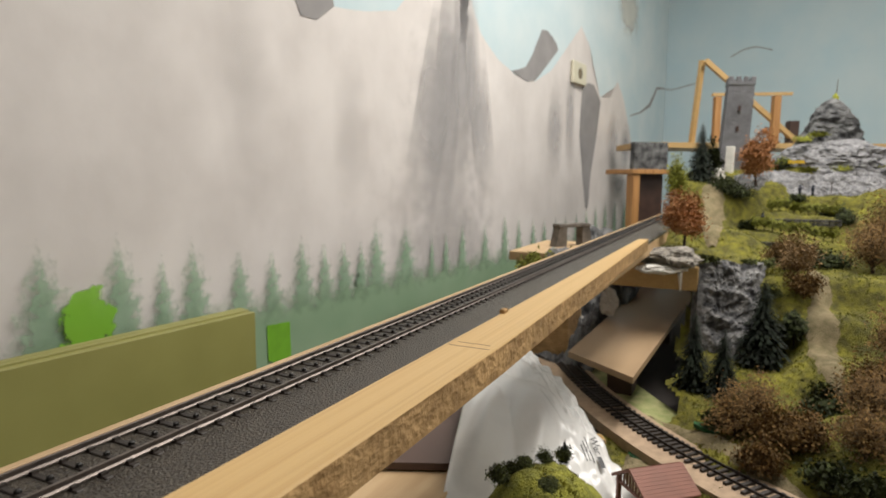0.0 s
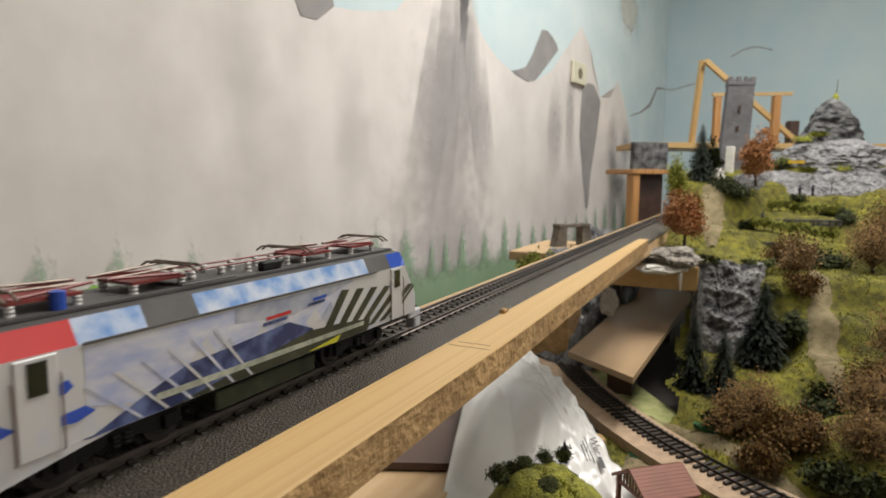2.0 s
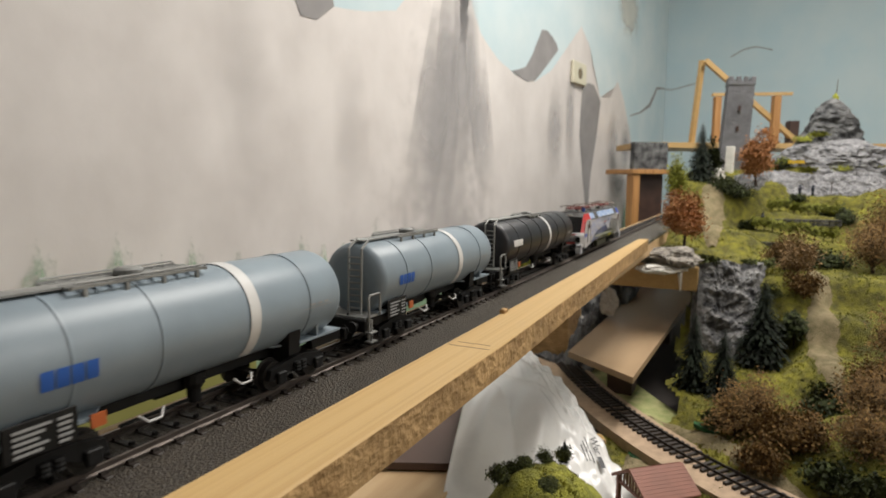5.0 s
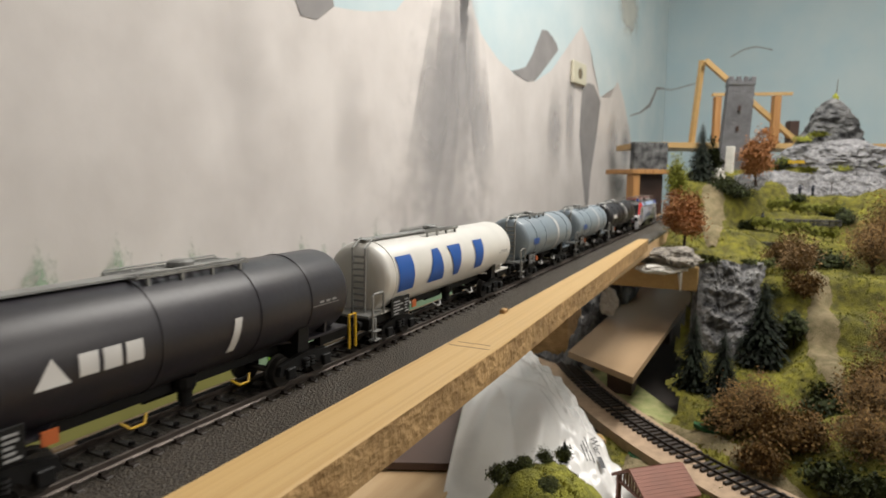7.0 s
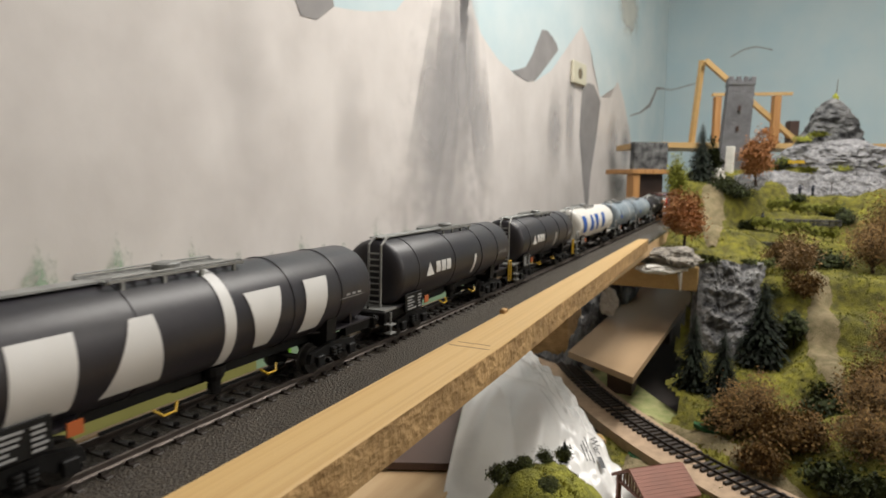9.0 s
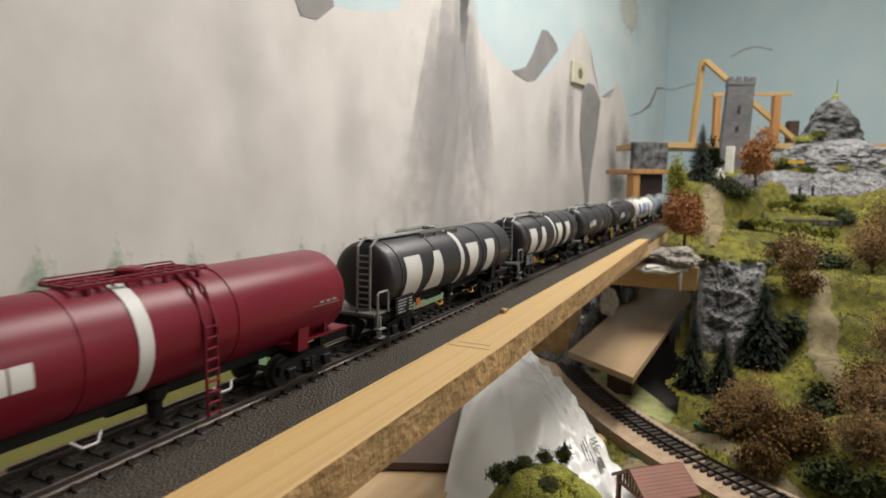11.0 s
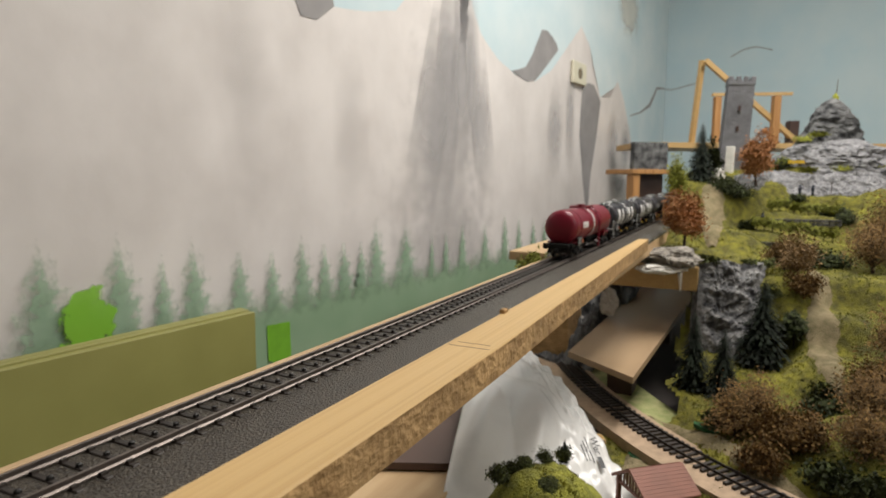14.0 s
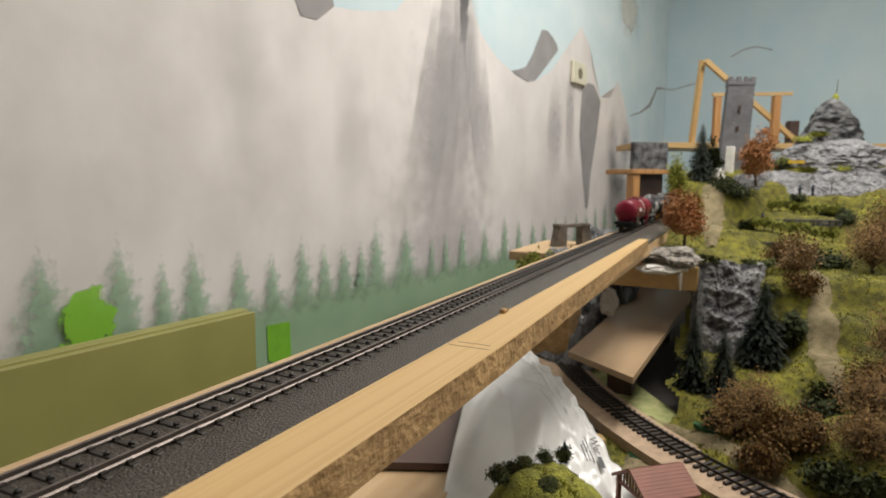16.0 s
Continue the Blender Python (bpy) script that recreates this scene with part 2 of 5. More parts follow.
for u, v, w, h, lean in ((1.085, 0.22, 0.13, 0.60, 0.17), (1.17, 0.27, 0.11, 0.72, 0.11), (1.255, 0.30, 0.09, 0.66, 0.05), (1.335, 0.30, 0.08, 0.60, -0.03), (1.42, 0.21, 0.10, 0.46, -0.10), (1.93, 0.27, 0.09, 0.42, -0.02), (1.78, 0.22, 0.12, 0.34, 0.05), (2.32, 0.22, 0.14, 0.32, 0.03), (2.5, 0.2, 0.14, 0.26, -0.03), (2.42, 0.06, 0.3, 0.14, 0.0), (0.70, 0.22, 0.12, 0.5, -0.02), (0.90, 0.16, 0.10, 0.36, 0.03)):
    smear("painted_streak", u, v, w, h, P_GREY if u > 1 else P_FAINT, 0.003 + 0.0012 * rng.random(), lean)
TREES = [(0.404, 0.002, 0.06), (0.491, 0.004, 0.055), (0.546, -0.024, 0.035), (0.592, -0.009, 0.05), (0.666, -0.028, 0.045), (0.727, -0.033, 0.04), (0.790, -0.015, 0.05), (0.840, -0.029, 0.04), (0.889, -0.034, 0.05), (0.934, -0.036, 0.04), (0.977, -0.004, 0.06), (1.07, -0.014, 0.07), (1.16, -0.036, 0.05), (1.215, -0.034, 0.06), (1.285, -0.02, 0.08), (1.39, -0.03, 0.09), (1.494, -0.008, 0.08), (1.575, -0.02, 0.08), (1.664, -0.03, 0.08), (1.74, -0.035, 0.08), (1.82, -0.03, 0.08), (1.9, -0.03, 0.09), (1.99, -0.02, 0.08), (2.08, -0.01, 0.09), (2.17, 0.0, 0.09), (2.27, 0.01, 0.1), (2.38, 0.02, 0.1), (2.5, 0.02, 0.12)]
smear("painted_meadow", 0.55, -0.495, 4.3, 0.80, P_GROUND, 0.0090, 0, "green painted meadow")
for u, top, w in TREES:
    bot = -0.165 - 0.02 * rng.random()
    smear("painted_tree", u, (top + bot) / 2, w * (1.9 if u < 1.1 else 1.0), top - bot + 0.012, P_TREE, 0.006 + 0.001 * rng.random(), 0, "soft green painted fir tree")
smear("painted_bush", 0.446, -0.094, 0.068, 0.092, P_LIME, 0.0105, 0.006, "lime green painted patch")
flat("painted_patch", [(0.71, -0.15), (0.756, -0.152), (0.757, -0.21), (0.73, -0.214), (0.712, -0.205)], mat("lime_paint", (0.17, 0.42, 0.02), 0.7, var=0.08, scale=40), 0.0105, "lime green painted patch")
smear("painted_cloud", 2.47, 0.72, 0.3, 0.26, P_CLOUD, 0.001, 0.02, "cream painted cloud")
flat("painted_crack", [(2.54, 0.328), (2.68, 0.352), (2.82, 0.392), (2.92, 0.476), (2.99, 0.488), (3.06, 0.494), (3.06, 0.498), (2.98, 0.497), (2.91, 0.486), (2.8, 0.402), (2.68, 0.359), (2.54, 0.332)], M_SLATE, 0.001, "dark painted mountain outline")

bm = bmesh.new()
for line in ([(0.0, 0.497), (-0.03, 0.492), (-0.07, 0.50), (-0.12, 0.512), (-0.155, 0.522)], [(-0.27, 0.615), (-0.32, 0.642), (-0.37, 0.648), (-0.43, 0.628)]):
    for (y0, z0), (y1, z1) in zip(line, line[1:]):
        bm.faces.new([bm.verts.new(p) for p in ((-0.001, y0, z0 - 0.003), (-0.001, y1, z1 - 0.003), (-0.001, y1, z1 + 0.002), (-0.001, y0, z0 + 0.002))])
part("painted_crack", bm, M_SLATE, wall_far, "dark painted mountain outline")

# wall socket
sock = thing("wall_socket", "cream plastic wall socket on the painted mountain", "socket", WALL @ pose(1.965, -0.002, 0.408))
bm = box(bmesh.new(), -0.055, 0.055, -0.012, 0, -0.034, 0.034, bevel=0.003)
part("cover_plate", bm, mat("cream_plastic", (0.66, 0.62, 0.48), 0.4, var=0.03), sock)
bm = lathe(bmesh.new(), [(-0.014, 0.0), (-0.014, 0.014), (-0.0115, 0.018), (-0.0115, 0.0)], 20, "y")
part("socket_well", bm, mat("dark_socket_well", (0.2, 0.16, 0.1), 0.5), sock)

# olive board that stands before the wall
board = thing("foam_board", "olive green layered board standing before the painted wall", "board", pose(0.588, 0.408, 0, 0, 0, -5))
for i, (y0, y1, top, x0) in enumerate(((-0.005, 0.006, -0.0975, -0.6), (0.0064, 0.0145, -0.0955, -0.6), (0.0149, 0.0235, -0.095, -0.6))):
    part("board_layer", box(bmesh.new(), x0, 0.0, y0, y1, -0.6, top, bevel=0.0004), M_FOAM, board)

# ---- upper line: track board, grit bed, rails, sleepers, pine beam ----
X0, X1 = -2.1, 3.0
deck = tagged(part("track_board", box(bmesh.new(), X0, X1, -0.05, 0.0184, -0.022, -0.0065, bevel=0.0006), M_PLY), "long narrow plywood board carrying the upper track", "board")
bed = tagged(part("track_bed", box(bmesh.new(), X0, X1, -0.05, 0.0150, -0.0065, -0.0029), M_BALLAST), "dark grey grit underlay beneath the track", "track bed")
edge = tagged(part("edge_strip", box(bmesh.new(), X0, X1, 0.0153, 0.0182, -0.0064, -0.0024, bevel=0.0004), M_PLY), "narrow pale pine strip along the track board", "board")
track = thing("railway_track", "straight model railway track with studded sleepers", "track")
for y in (-0.0083, 0.0083):
    bm = prism(bmesh.new(), [(y - 0.0010, -0.0024), (y + 0.0010, -0.0024), (y + 0.0010, -0.0019), (y + 0.0003, -0.0015), (y + 0.0003, -0.0007), (y + 0.00048, -0.0005), (y + 0.00048, 0), (y - 0.00048, 0), (y - 0.00048, -0.0005), (y - 0.0003, -0.0007), (y - 0.0003, -0.0015), (y - 0.0010, -0.0019)], "x", X0, X1)
    part("rail", bm, M_RAIL, track, "shiny steel rail")
beam = thing("pine_beam", "long pine batten with a rough sawn side", "beam")
bm = prism(bmesh.new(), [(-0.35, -0.067), (0.25, -0.066), (0.775, -0.055), (0.775, -0.043), (-0.35, -0.043)], "z", -0.0100, 0.004)
bmesh.ops.bevel(bm, geom=bm.edges[:], offset=0.0006, segments=1, affect="EDGES")
for f in bm.faces:
    f.normal_update()
    f.material_index = 1 if f.normal.y < -0.9 or abs(f.normal.x) > 0.9 else 0
part("batten", bm, [M_PINE, M_SAWN], beam)
part("pencil_mark", box(bmesh.new(), 0.232, 0.2325, -0.064, -0.045, 0.004, 0.00405), M_TIE, beam)
part("pencil_mark", box(bmesh.new(), 0.238, 0.2384, -0.062, -0.047, 0.004, 0.00405), M_TIE, beam)
part("splinter", box(bmesh.new(), 0.300, 0.306, -0.0455, -0.0425, 0.0035, 0.0062, bevel=0.0006), M_SAWN, beam)
# ---- landscape ----
M_ROCK = mat("grey_plaster_rock", (0.26, 0.255, 0.26), 0.85, var=0.25, scale=130, rgb2=(0.13, 0.13, 0.14), bump=1.0, bscale=300, lo=0.34, hi=0.62)
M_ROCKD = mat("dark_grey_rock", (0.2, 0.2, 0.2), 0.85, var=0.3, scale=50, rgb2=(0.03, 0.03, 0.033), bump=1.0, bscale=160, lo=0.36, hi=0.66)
M_CLIFF = mat("dark_grey_cliff_plaster", (0.22, 0.215, 0.21), 0.85, var=0.35, scale=95, rgb2=(0.045, 0.045, 0.05), bump=1.0, bscale=300, lo=0.36, hi=0.64)
M_RAILD = mat("browned_rail", (0.05, 0.045, 0.043), 0.45, 0.6, var=0.15, scale=200)
M_PLASTER = mat("white_plaster", (0.74, 0.71, 0.66), 0.6, var=0.08, scale=40, bump=0.6, bscale=120)
M_FILM = mat("crumpled_white_film", (0.70, 0.69, 0.675), 0.26, var=0.06, scale=14, rgb2=(0.60, 0.59, 0.58), bump=0.35, bscale=40)
M_PATH = mat("sandy_path", (0.25, 0.195, 0.11), 0.95, var=0.25, scale=110, rgb2=(0.15, 0.125, 0.06), bump=0.8, bscale=600)
M_BROWNB = mat("brown_hardboard", (0.085, 0.048, 0.038), 0.6, var=0.2, scale=20, rgb2=(0.085, 0.05, 0.04))
M_FIR = mat("dark_fir_needles", (0.011, 0.020, 0.008), 0.9, var=0.3, scale=200, rnd=0.5)
M_BARK = mat("brown_bark", (0.09, 0.055, 0.035), 0.9, var=0.3, scale=200)
M_LEAFO = mat("orange_autumn_leaves", (0.47, 0.21, 0.08), 0.9, var=0.2, scale=150, rnd=0.35)
M_LEAFB = mat("brown_autumn_leaves", (0.20, 0.112, 0.032), 0.9, var=0.2, scale=150, rnd=0.55)
M_LEAFT = mat("tan_autumn_leaves", (0.29, 0.18, 0.075), 0.9, var=0.2, scale=150, rnd=0.5)
M_LEAFG = mat("dark_green_leaves", (0.046, 0.060, 0.011), 0.9, var=0.3, scale=150, rnd=0.5)
M_LEAFY = mat("yellow_green_leaves", (0.26, 0.27, 0.025), 0.9, var=0.2, scale=150, rnd=0.4)
M_SHRUB = mat("mossy_shrub_leaves", (0.10, 0.115, 0.028), 0.9, var=0.3, scale=150, rnd=0.5)
M_VINE = mat("vine_leaves", (0.24, 0.25, 0.035), 0.9, var=0.2, scale=150, rnd=0.5)
M_TUFT = mat("grass_fibres", (0.22, 0.20, 0.016), 0.95, var=0.25, scale=30, rgb2=(0.11, 0.125, 0.02), rnd=0.25)
M_MOSS = mat("yellow_moss", (0.26, 0.255, 0.035), 0.95, var=0.3, scale=150, rgb2=(0.14, 0.14, 0.025), bump=1.0, bscale=600)
M_FELT = mat("pale_green_felt", (0.34, 0.33, 0.15), 0.95, var=0.2, scale=70, rgb2=(0.22, 0.25, 0.09), bump=0.5)
M_TOWER = mat("grey_masonry_plastic", (0.19, 0.19, 0.205), 0.8, var=0.2, scale=70, rgb2=(0.15, 0.15, 0.16), bump=0.6, bscale=200)
M_PINED = mat("orange_pine", (0.48, 0.25, 0.09), 0.6, var=0.12, scale=18, rgb2=(0.36, 0.17, 0.055), stretch=(6, 6, 0.7))
M_DARK = mat("dark_brown_panel", (0.07, 0.035, 0.025), 0.6, var=0.2, scale=30)
M_ROOF = mat("red_brown_roof_plastic", (0.24, 0.085, 0.052), 0.55, var=0.08, scale=60)
rnd = random.Random(11)

SPOTS = [(0.30, -0.10, -0.2), (0.50, -0.12, -0.2), (0.54, -0.17, -0.19), (0.60, -0.09, -0.195), (0.66, -0.06, -0.195), (0.72, -0.04, -0.195), (0.93, -0.05, -0.024), (0.70, -0.21, -0.16), (0.63, -0.175, -0.175), (0.655, -0.262, -0.15), (0.757, -0.114, -0.168), (0.817, -0.186, -0.148), (0.811, -0.263, -0.128), (0.875, -0.267, -0.088), (0.84, -0.13, -0.14), (0.85, -0.1, -0.16), (0.935, -0.143, -0.034), (0.93, -0.206, -0.048), (0.954, -0.301, -0.048), (0.96, -0.081, -0.024), (0.97, -0.04, -0.024), (1.07, -0.114, 0.0), (1.09, -0.05, -0.005), (1.32, -0.21, 0.017), (1.335, -0.26, 0.012), (1.35, -0.315, 0.006), (1.23, -0.182, -0.013), (1.23, -0.24, -0.02), (1.23, -0.295, -0.028), (1.16, -0.173, -0.036), (1.15, -0.22, -0.042), (1.15, -0.264, -0.05), (1.25, -0.38, -0.01), (1.39, -0.26, 0.048), (1.42, -0.32, 0.048), (1.15, -0.04, 0.0), (1.22, -0.045, 0.045), (1.3, -0.07, 0.075), (1.3, -0.14, 0.055), (1.34, -0.16, 0.06), (1.43, -0.21, 0.075), (1.46, -0.40, 0.06), (1.52, -0.26, 0.108), (1.58, -0.40, 0.11), (1.557, -0.123, 0.1), (1.6, -0.32, 0.15), (0.8, -0.6, -0.1), (1.4, -0.7, 0.02), (0.58, -0.40, -0.17)]


def ground_z(x, y):
    """Height of the modelled hillside, blended between the heights of its plan."""
    a = b = 0.0
    for sx, sy, sz in SPOTS:
        w = 1.0 / ((x - sx) ** 2 + (y - sy) ** 2 + 0.0003) ** 2.2
        a, b = a + w * sz, b + w
    return a / b + 0.005 * noise.noise((x * 24, y * 24, 1)) + 0.0025 * noise.noise((x * 90, y * 90, 2))


bm = bmesh.new()
NX, NY = 190, 100
rows = []
for i in range(NX + 1):
    x = 0.30 + 1.45 * i / NX
    rows.append([bm.verts.new((x, y, ground_z(x, y))) for y in (-0.036 - 0.6 * (j / NY) ** 1.15 for j in range(NY + 1))])
for i in range(NX):
    for j in range(NY):
        c = rows[i][j].co
        if 0.66 < c.x < 0.90 and c.y > -0.092 + 0.01 * math.sin(c.x * 60):
            continue
        bm.faces.new((rows[i][j], rows[i][j + 1], rows[i + 1][j + 1], rows[i + 1][j]))
    if 0.655 < rows[i][0].co.x < 0.905:
        continue
    a, b = rows[i][0], rows[i + 1][0]
    low = -0.206 if a.co.x < 0.8 or a.co.x > 1.5 else -0.06
    c, d = bm.verts.new((a.co.x, a.co.y, min(low, a.co.z - 0.01))), bm.verts.new((b.co.x, b.co.y, min(low, b.co.z - 0.01)))
    bm.faces.new((a, b, d, c))
hill = tagged(part("ground", bm, M_GRASS, smooth=True), "yellow-green flocked model hillside with rough slopes", "ground", kind="structure")

# Deck coloured near black to paint in the shade of the open gap.
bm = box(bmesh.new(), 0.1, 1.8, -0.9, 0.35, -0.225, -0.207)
base = tagged(part("baseboard_deck", bm, mat("gap_shade_board", (0.022, 0.016, 0.013), 0.8)), "deck of the model layout, near black for the gap's shade", "table")
for x, y in ((0.18, -0.8), (1.7, -0.8), (0.18, 0.25), (1.7, 0.25)):
    leg = tagged(part("trestle_leg", box(bmesh.new(), x - 0.02, x + 0.02, y - 0.02, y + 0.02, -1.05, -0.225, bevel=0.002), M_PINED), "square pine leg under the layout deck", "leg", "layout legs")


def rock(name, label, centre, size, seed, material=None, flatten=1.0, category="rock", turn=0.0):
    """A craggy boulder: a fine ball pushed in and out by ridged noise."""
    bm = bmesh.new()
    bmesh.ops.create_icosphere(bm, subdivisions=5, radius=1.0)
    for v in bm.verts:
        n = v.co.normalized()
        k = 1 + 0.35 * noise.noise(n * 1.6 + Vector((seed, 0, 0))) + 0.22 * (0.5 - abs(noise.noise(n * 4 + Vector((0, seed, 0))))) + 0.14 * (0.3 - abs(noise.noise(n * 9 + Vector((0, 0, seed))))) + 0.05 * noise.noise(n * 22)
        v.co = n * k
        v.co = Vector((v.co.x * size[0], v.co.y * size[1], v.co.z * size[2]))
    ob = tagged(part(name, bm, material or M_ROCK, smooth=False), label, category)
    ob.matrix_basis = pose(*centre, 0, 0, turn)
    return ob


def crag(name, label, tl, tr, br, bl, amp, seed, material=None, n=70, m=56):
    """A rock face hung between four corners, folded by ridged noise, with a back so that it is solid."""
    tl, tr, br, bl = (Vector(p) for p in (tl, tr, br, bl))
    nor = (tr - tl).cross(bl - tl).normalized()
    if nor.dot(Vector(EYE) - tl) < 0:
        nor = -nor
    bm = bmesh.new()
    grid = []
    for i in range(n + 1):
        u = i / n
        col = []
        for j in range(m + 1):
            v = j / m
            p = (tl * (1 - u) + tr * u) * (1 - v) + (bl * (1 - u) + br * u) * v
            k = p * 26 + Vector((seed, seed, 0))
            h = (0.5 - abs(noise.noise(k))) * 1.2 + 0.6 * (0.4 - abs(noise.noise(k * 2.3))) + 0.4 * (0.3 - abs(noise.noise(k * 5.3))) + 0.15 * noise.noise(k * 13)
            edge = min(1, 5 * min(u, 1 - u, v + 0.1, 1 - v + 0.1))
            col.append(bm.verts.new(p + nor * amp * h * max(0.1, edge) + Vector((0, 0, amp * 0.4 * noise.noise(k * 1.4)))))
        grid.append(col)
    for i in range(n):
        for j in range(m):
            bm.faces.new((grid[i][j], grid[i + 1][j], grid[i + 1][j + 1], grid[i][j + 1]))
    rim = [grid[i][0] for i in range(n + 1)] + [grid[n][j] for j in range(1, m + 1)] + [grid[i][m] for i in range(n - 1, -1, -1)] + [grid[0][j] for j in range(m - 1, 0, -1)]
    back = [bm.verts.new(v.co - nor * 0.02) for v in rim]
    for i in range(len(rim)):
        k = (i + 1) % len(rim)
        bm.faces.new((rim[i], back[i], back[k], rim[k]))
    bm.faces.new(back)
    bmesh.ops.recalc_face_normals(bm, faces=bm.faces[:])
    return tagged(part(name, bm, material or M_ROCK), label, "rock")


crag("cliff", "grey plaster cliff face with dark crevices", (0.884, -0.108, -0.034), (0.925, -0.190, -0.034), (0.815, -0.176, -0.140), (0.832, -0.110, -0.165), 0.016, 3.0, M_CLIFF)
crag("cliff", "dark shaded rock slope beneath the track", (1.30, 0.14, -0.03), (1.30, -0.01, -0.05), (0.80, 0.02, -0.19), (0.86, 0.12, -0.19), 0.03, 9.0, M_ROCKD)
crag("cliff", "grey rock band round the castle hill", (1.345, -0.155, 0.092), (1.47, -0.215, 0.098), (1.42, -0.21, 0.045), (1.31, -0.15, 0.045), 0.008, 5.0)
crag("cliff", "grey rock band below the summit rock", (1.44, -0.20, 0.098), (1.50, -0.47, 0.078), (1.44, -0.45, 0.035), (1.39, -0.205, 0.045), 0.010, 6.0)
rock("rock_ledge", "pale flat rock ledge at the hill edge", (0.862, -0.074, -0.028), (0.030, 0.036, 0.014), 2.2, mat("beige_grey_rock", (0.34, 0.305, 0.26), 0.85, var=0.25, scale=130, rgb2=(0.13, 0.115, 0.10), bump=1.0, bscale=300), turn=40)
rock("rock_ledge", "white plastered lip beneath the rock ledge", (0.84, -0.066, -0.040), (0.016, 0.034, 0.006), 4.2, M_PLASTER, turn=40)
rock("boulder", "pale grey boulder under the track board", (0.905, 0.013, -0.104), (0.016, 0.011, 0.018), 1.2, M_PLASTER)
for i, (c, s) in enumerate((((0.93, 0.068, -0.150), (0.018, 0.013, 0.016)), ((0.90, 0.053, -0.175), (0.02, 0.014, 0.018)), ((0.955, 0.082, -0.128), (0.015, 0.012, 0.02)))):
    rock("boulder", "white plaster rock beside the lower track", c, s, 7.7 + i, M_PLASTER)
# summit rock with its spire


def peak(name, label, x, y, prof, seed, material, rough=1.0):
    """A craggy cone: rings of falling height pushed in and out by ridged noise."""
    bm = bmesh.new()
    rings, n = [], 96
    fine = []
    for (z0, r0), (z1, r1) in zip(prof, prof[1:]):
        fine += [(z0 + (z1 - z0) * k / 14, r0 + (r1 - r0) * k / 14) for k in range(14)]
    for z, r in fine + [prof[-1]]:
        ring = []
        for j in range(n):
            a = 2 * math.pi * j / n
            q = Vector((math.cos(a) * r * 30, math.sin(a) * r * 30, z * 42)) + Vector((seed, 0, 0))
            k = 1 + rough * (0.30 * noise.noise(q * 0.5) + 0.30 * (0.35 - abs(noise.noise(q))) + 0.22 * (0.3 - abs(noise.noise(q * 2.4))) + 0.07 * noise.noise(q * 6))
            ring.append(bm.verts.new((x + math.cos(a) * r * k * 0.8, y + math.sin(a) * r * k, z + 0.005 * noise.noise(q * 0.8))))
        rings.append(ring)
    bm.faces.new(rings[0])
    for a, b in zip(rings, rings[1:]):
        for j in range(n):
            bm.faces.new((a[j], b[j], b[(j + 1) % n], a[(j + 1) % n]))
    bmesh.ops.recalc_face_normals(bm, faces=bm.faces[:])
    return tagged(part(name, bm, material), label, "rock")


peak("summit_rock", "craggy dark grey pointed summit rock", 1.614, -0.322, [(0.258, 0.006), (0.247, 0.020), (0.222, 0.036), (0.185, 0.052), (0.150, 0.060), (0.13, 0.062)], 3.1, M_ROCKD)
peak("summit_rock", "broad grey rock shoulder under the summit", 1.59, -0.330, [(0.165, 0.040), (0.156, 0.070), (0.142, 0.098), (0.115, 0.118), (0.085, 0.128), (0.05, 0.130)], 5.9, M_ROCK, 0.55)
sp = thing("summit_cross", "thin cross on a mossy summit", "cross", pose(1.620, -0.327, 0.262))
part("post", tube(bmesh.new(), [(0, 0, -0.01), (0.004, -0.003, 0.038)], 0.0012, 6, 0.0006), M_DARK, sp)
part("moss_cap", lathe(bmesh.new(), [(-0.012, 0.008), (0.002, 0.006), (0.008, 0.002), (0.009, 0)], 12, "z"), M_LEAFY, sp)

# paths laid on the hillside


def path(label, line, width, lift=0.002):
    bm = bmesh.new()
    pts = []
    for (x0, y0), (x1, y1) in zip(line, line[1:]):
        pts += [(x0 + (x1 - x0) * k / 8, y0 + (y1 - y0) * k / 8) for k in range(8)]
    pts.append(line[-1])
    prev = None
    for i, (x, y) in enumerate(pts):
        a, b = pts[max(i - 1, 0)], pts[min(i + 1, len(pts) - 1)]
        d = Vector((b[0] - a[0], b[1] - a[1])).normalized()
        row = []
        for k in range(-3, 4):
            w = width * (1 + 0.5 * noise.noise((x * 45, y * 45, 8))) * min(1, 0.25 + min(i, len(pts) - 1 - i) / 9) * k / 6
            px, py = x - d.y * w, y + d.x * w
            row.append(bm.verts.new((px, py, ground_z(px, py) + lift * (1 - (k / 3) ** 2 * 1.3))))
        if prev:
            for k in range(6):
                bm.faces.new((prev[k], prev[k + 1], row[k + 1], row[k]))
        prev = row
    return tagged(part("footpath", bm, M_PATH, smooth=True), label, "path", kind="structure")


path("sandy footpath down the wooded slope", [(0.985, -0.250), (0.95, -0.252), (0.90, -0.252), (0.85, -0.250), (0.80, -0.252), (0.735, -0.258)], 0.034, 0.004)
path("sandy footpath towards the vineyard", [(1.0, -0.118), (1.07, -0.112), (1.15, -0.110), (1.25, -0.106), (1.33, -0.112)], 0.046, 0.004)
path("sandy verge along the lower track", [(0.70, -0.075), (0.64, -0.135), (0.59, -0.18), (0.55, -0.23)], 0.026)


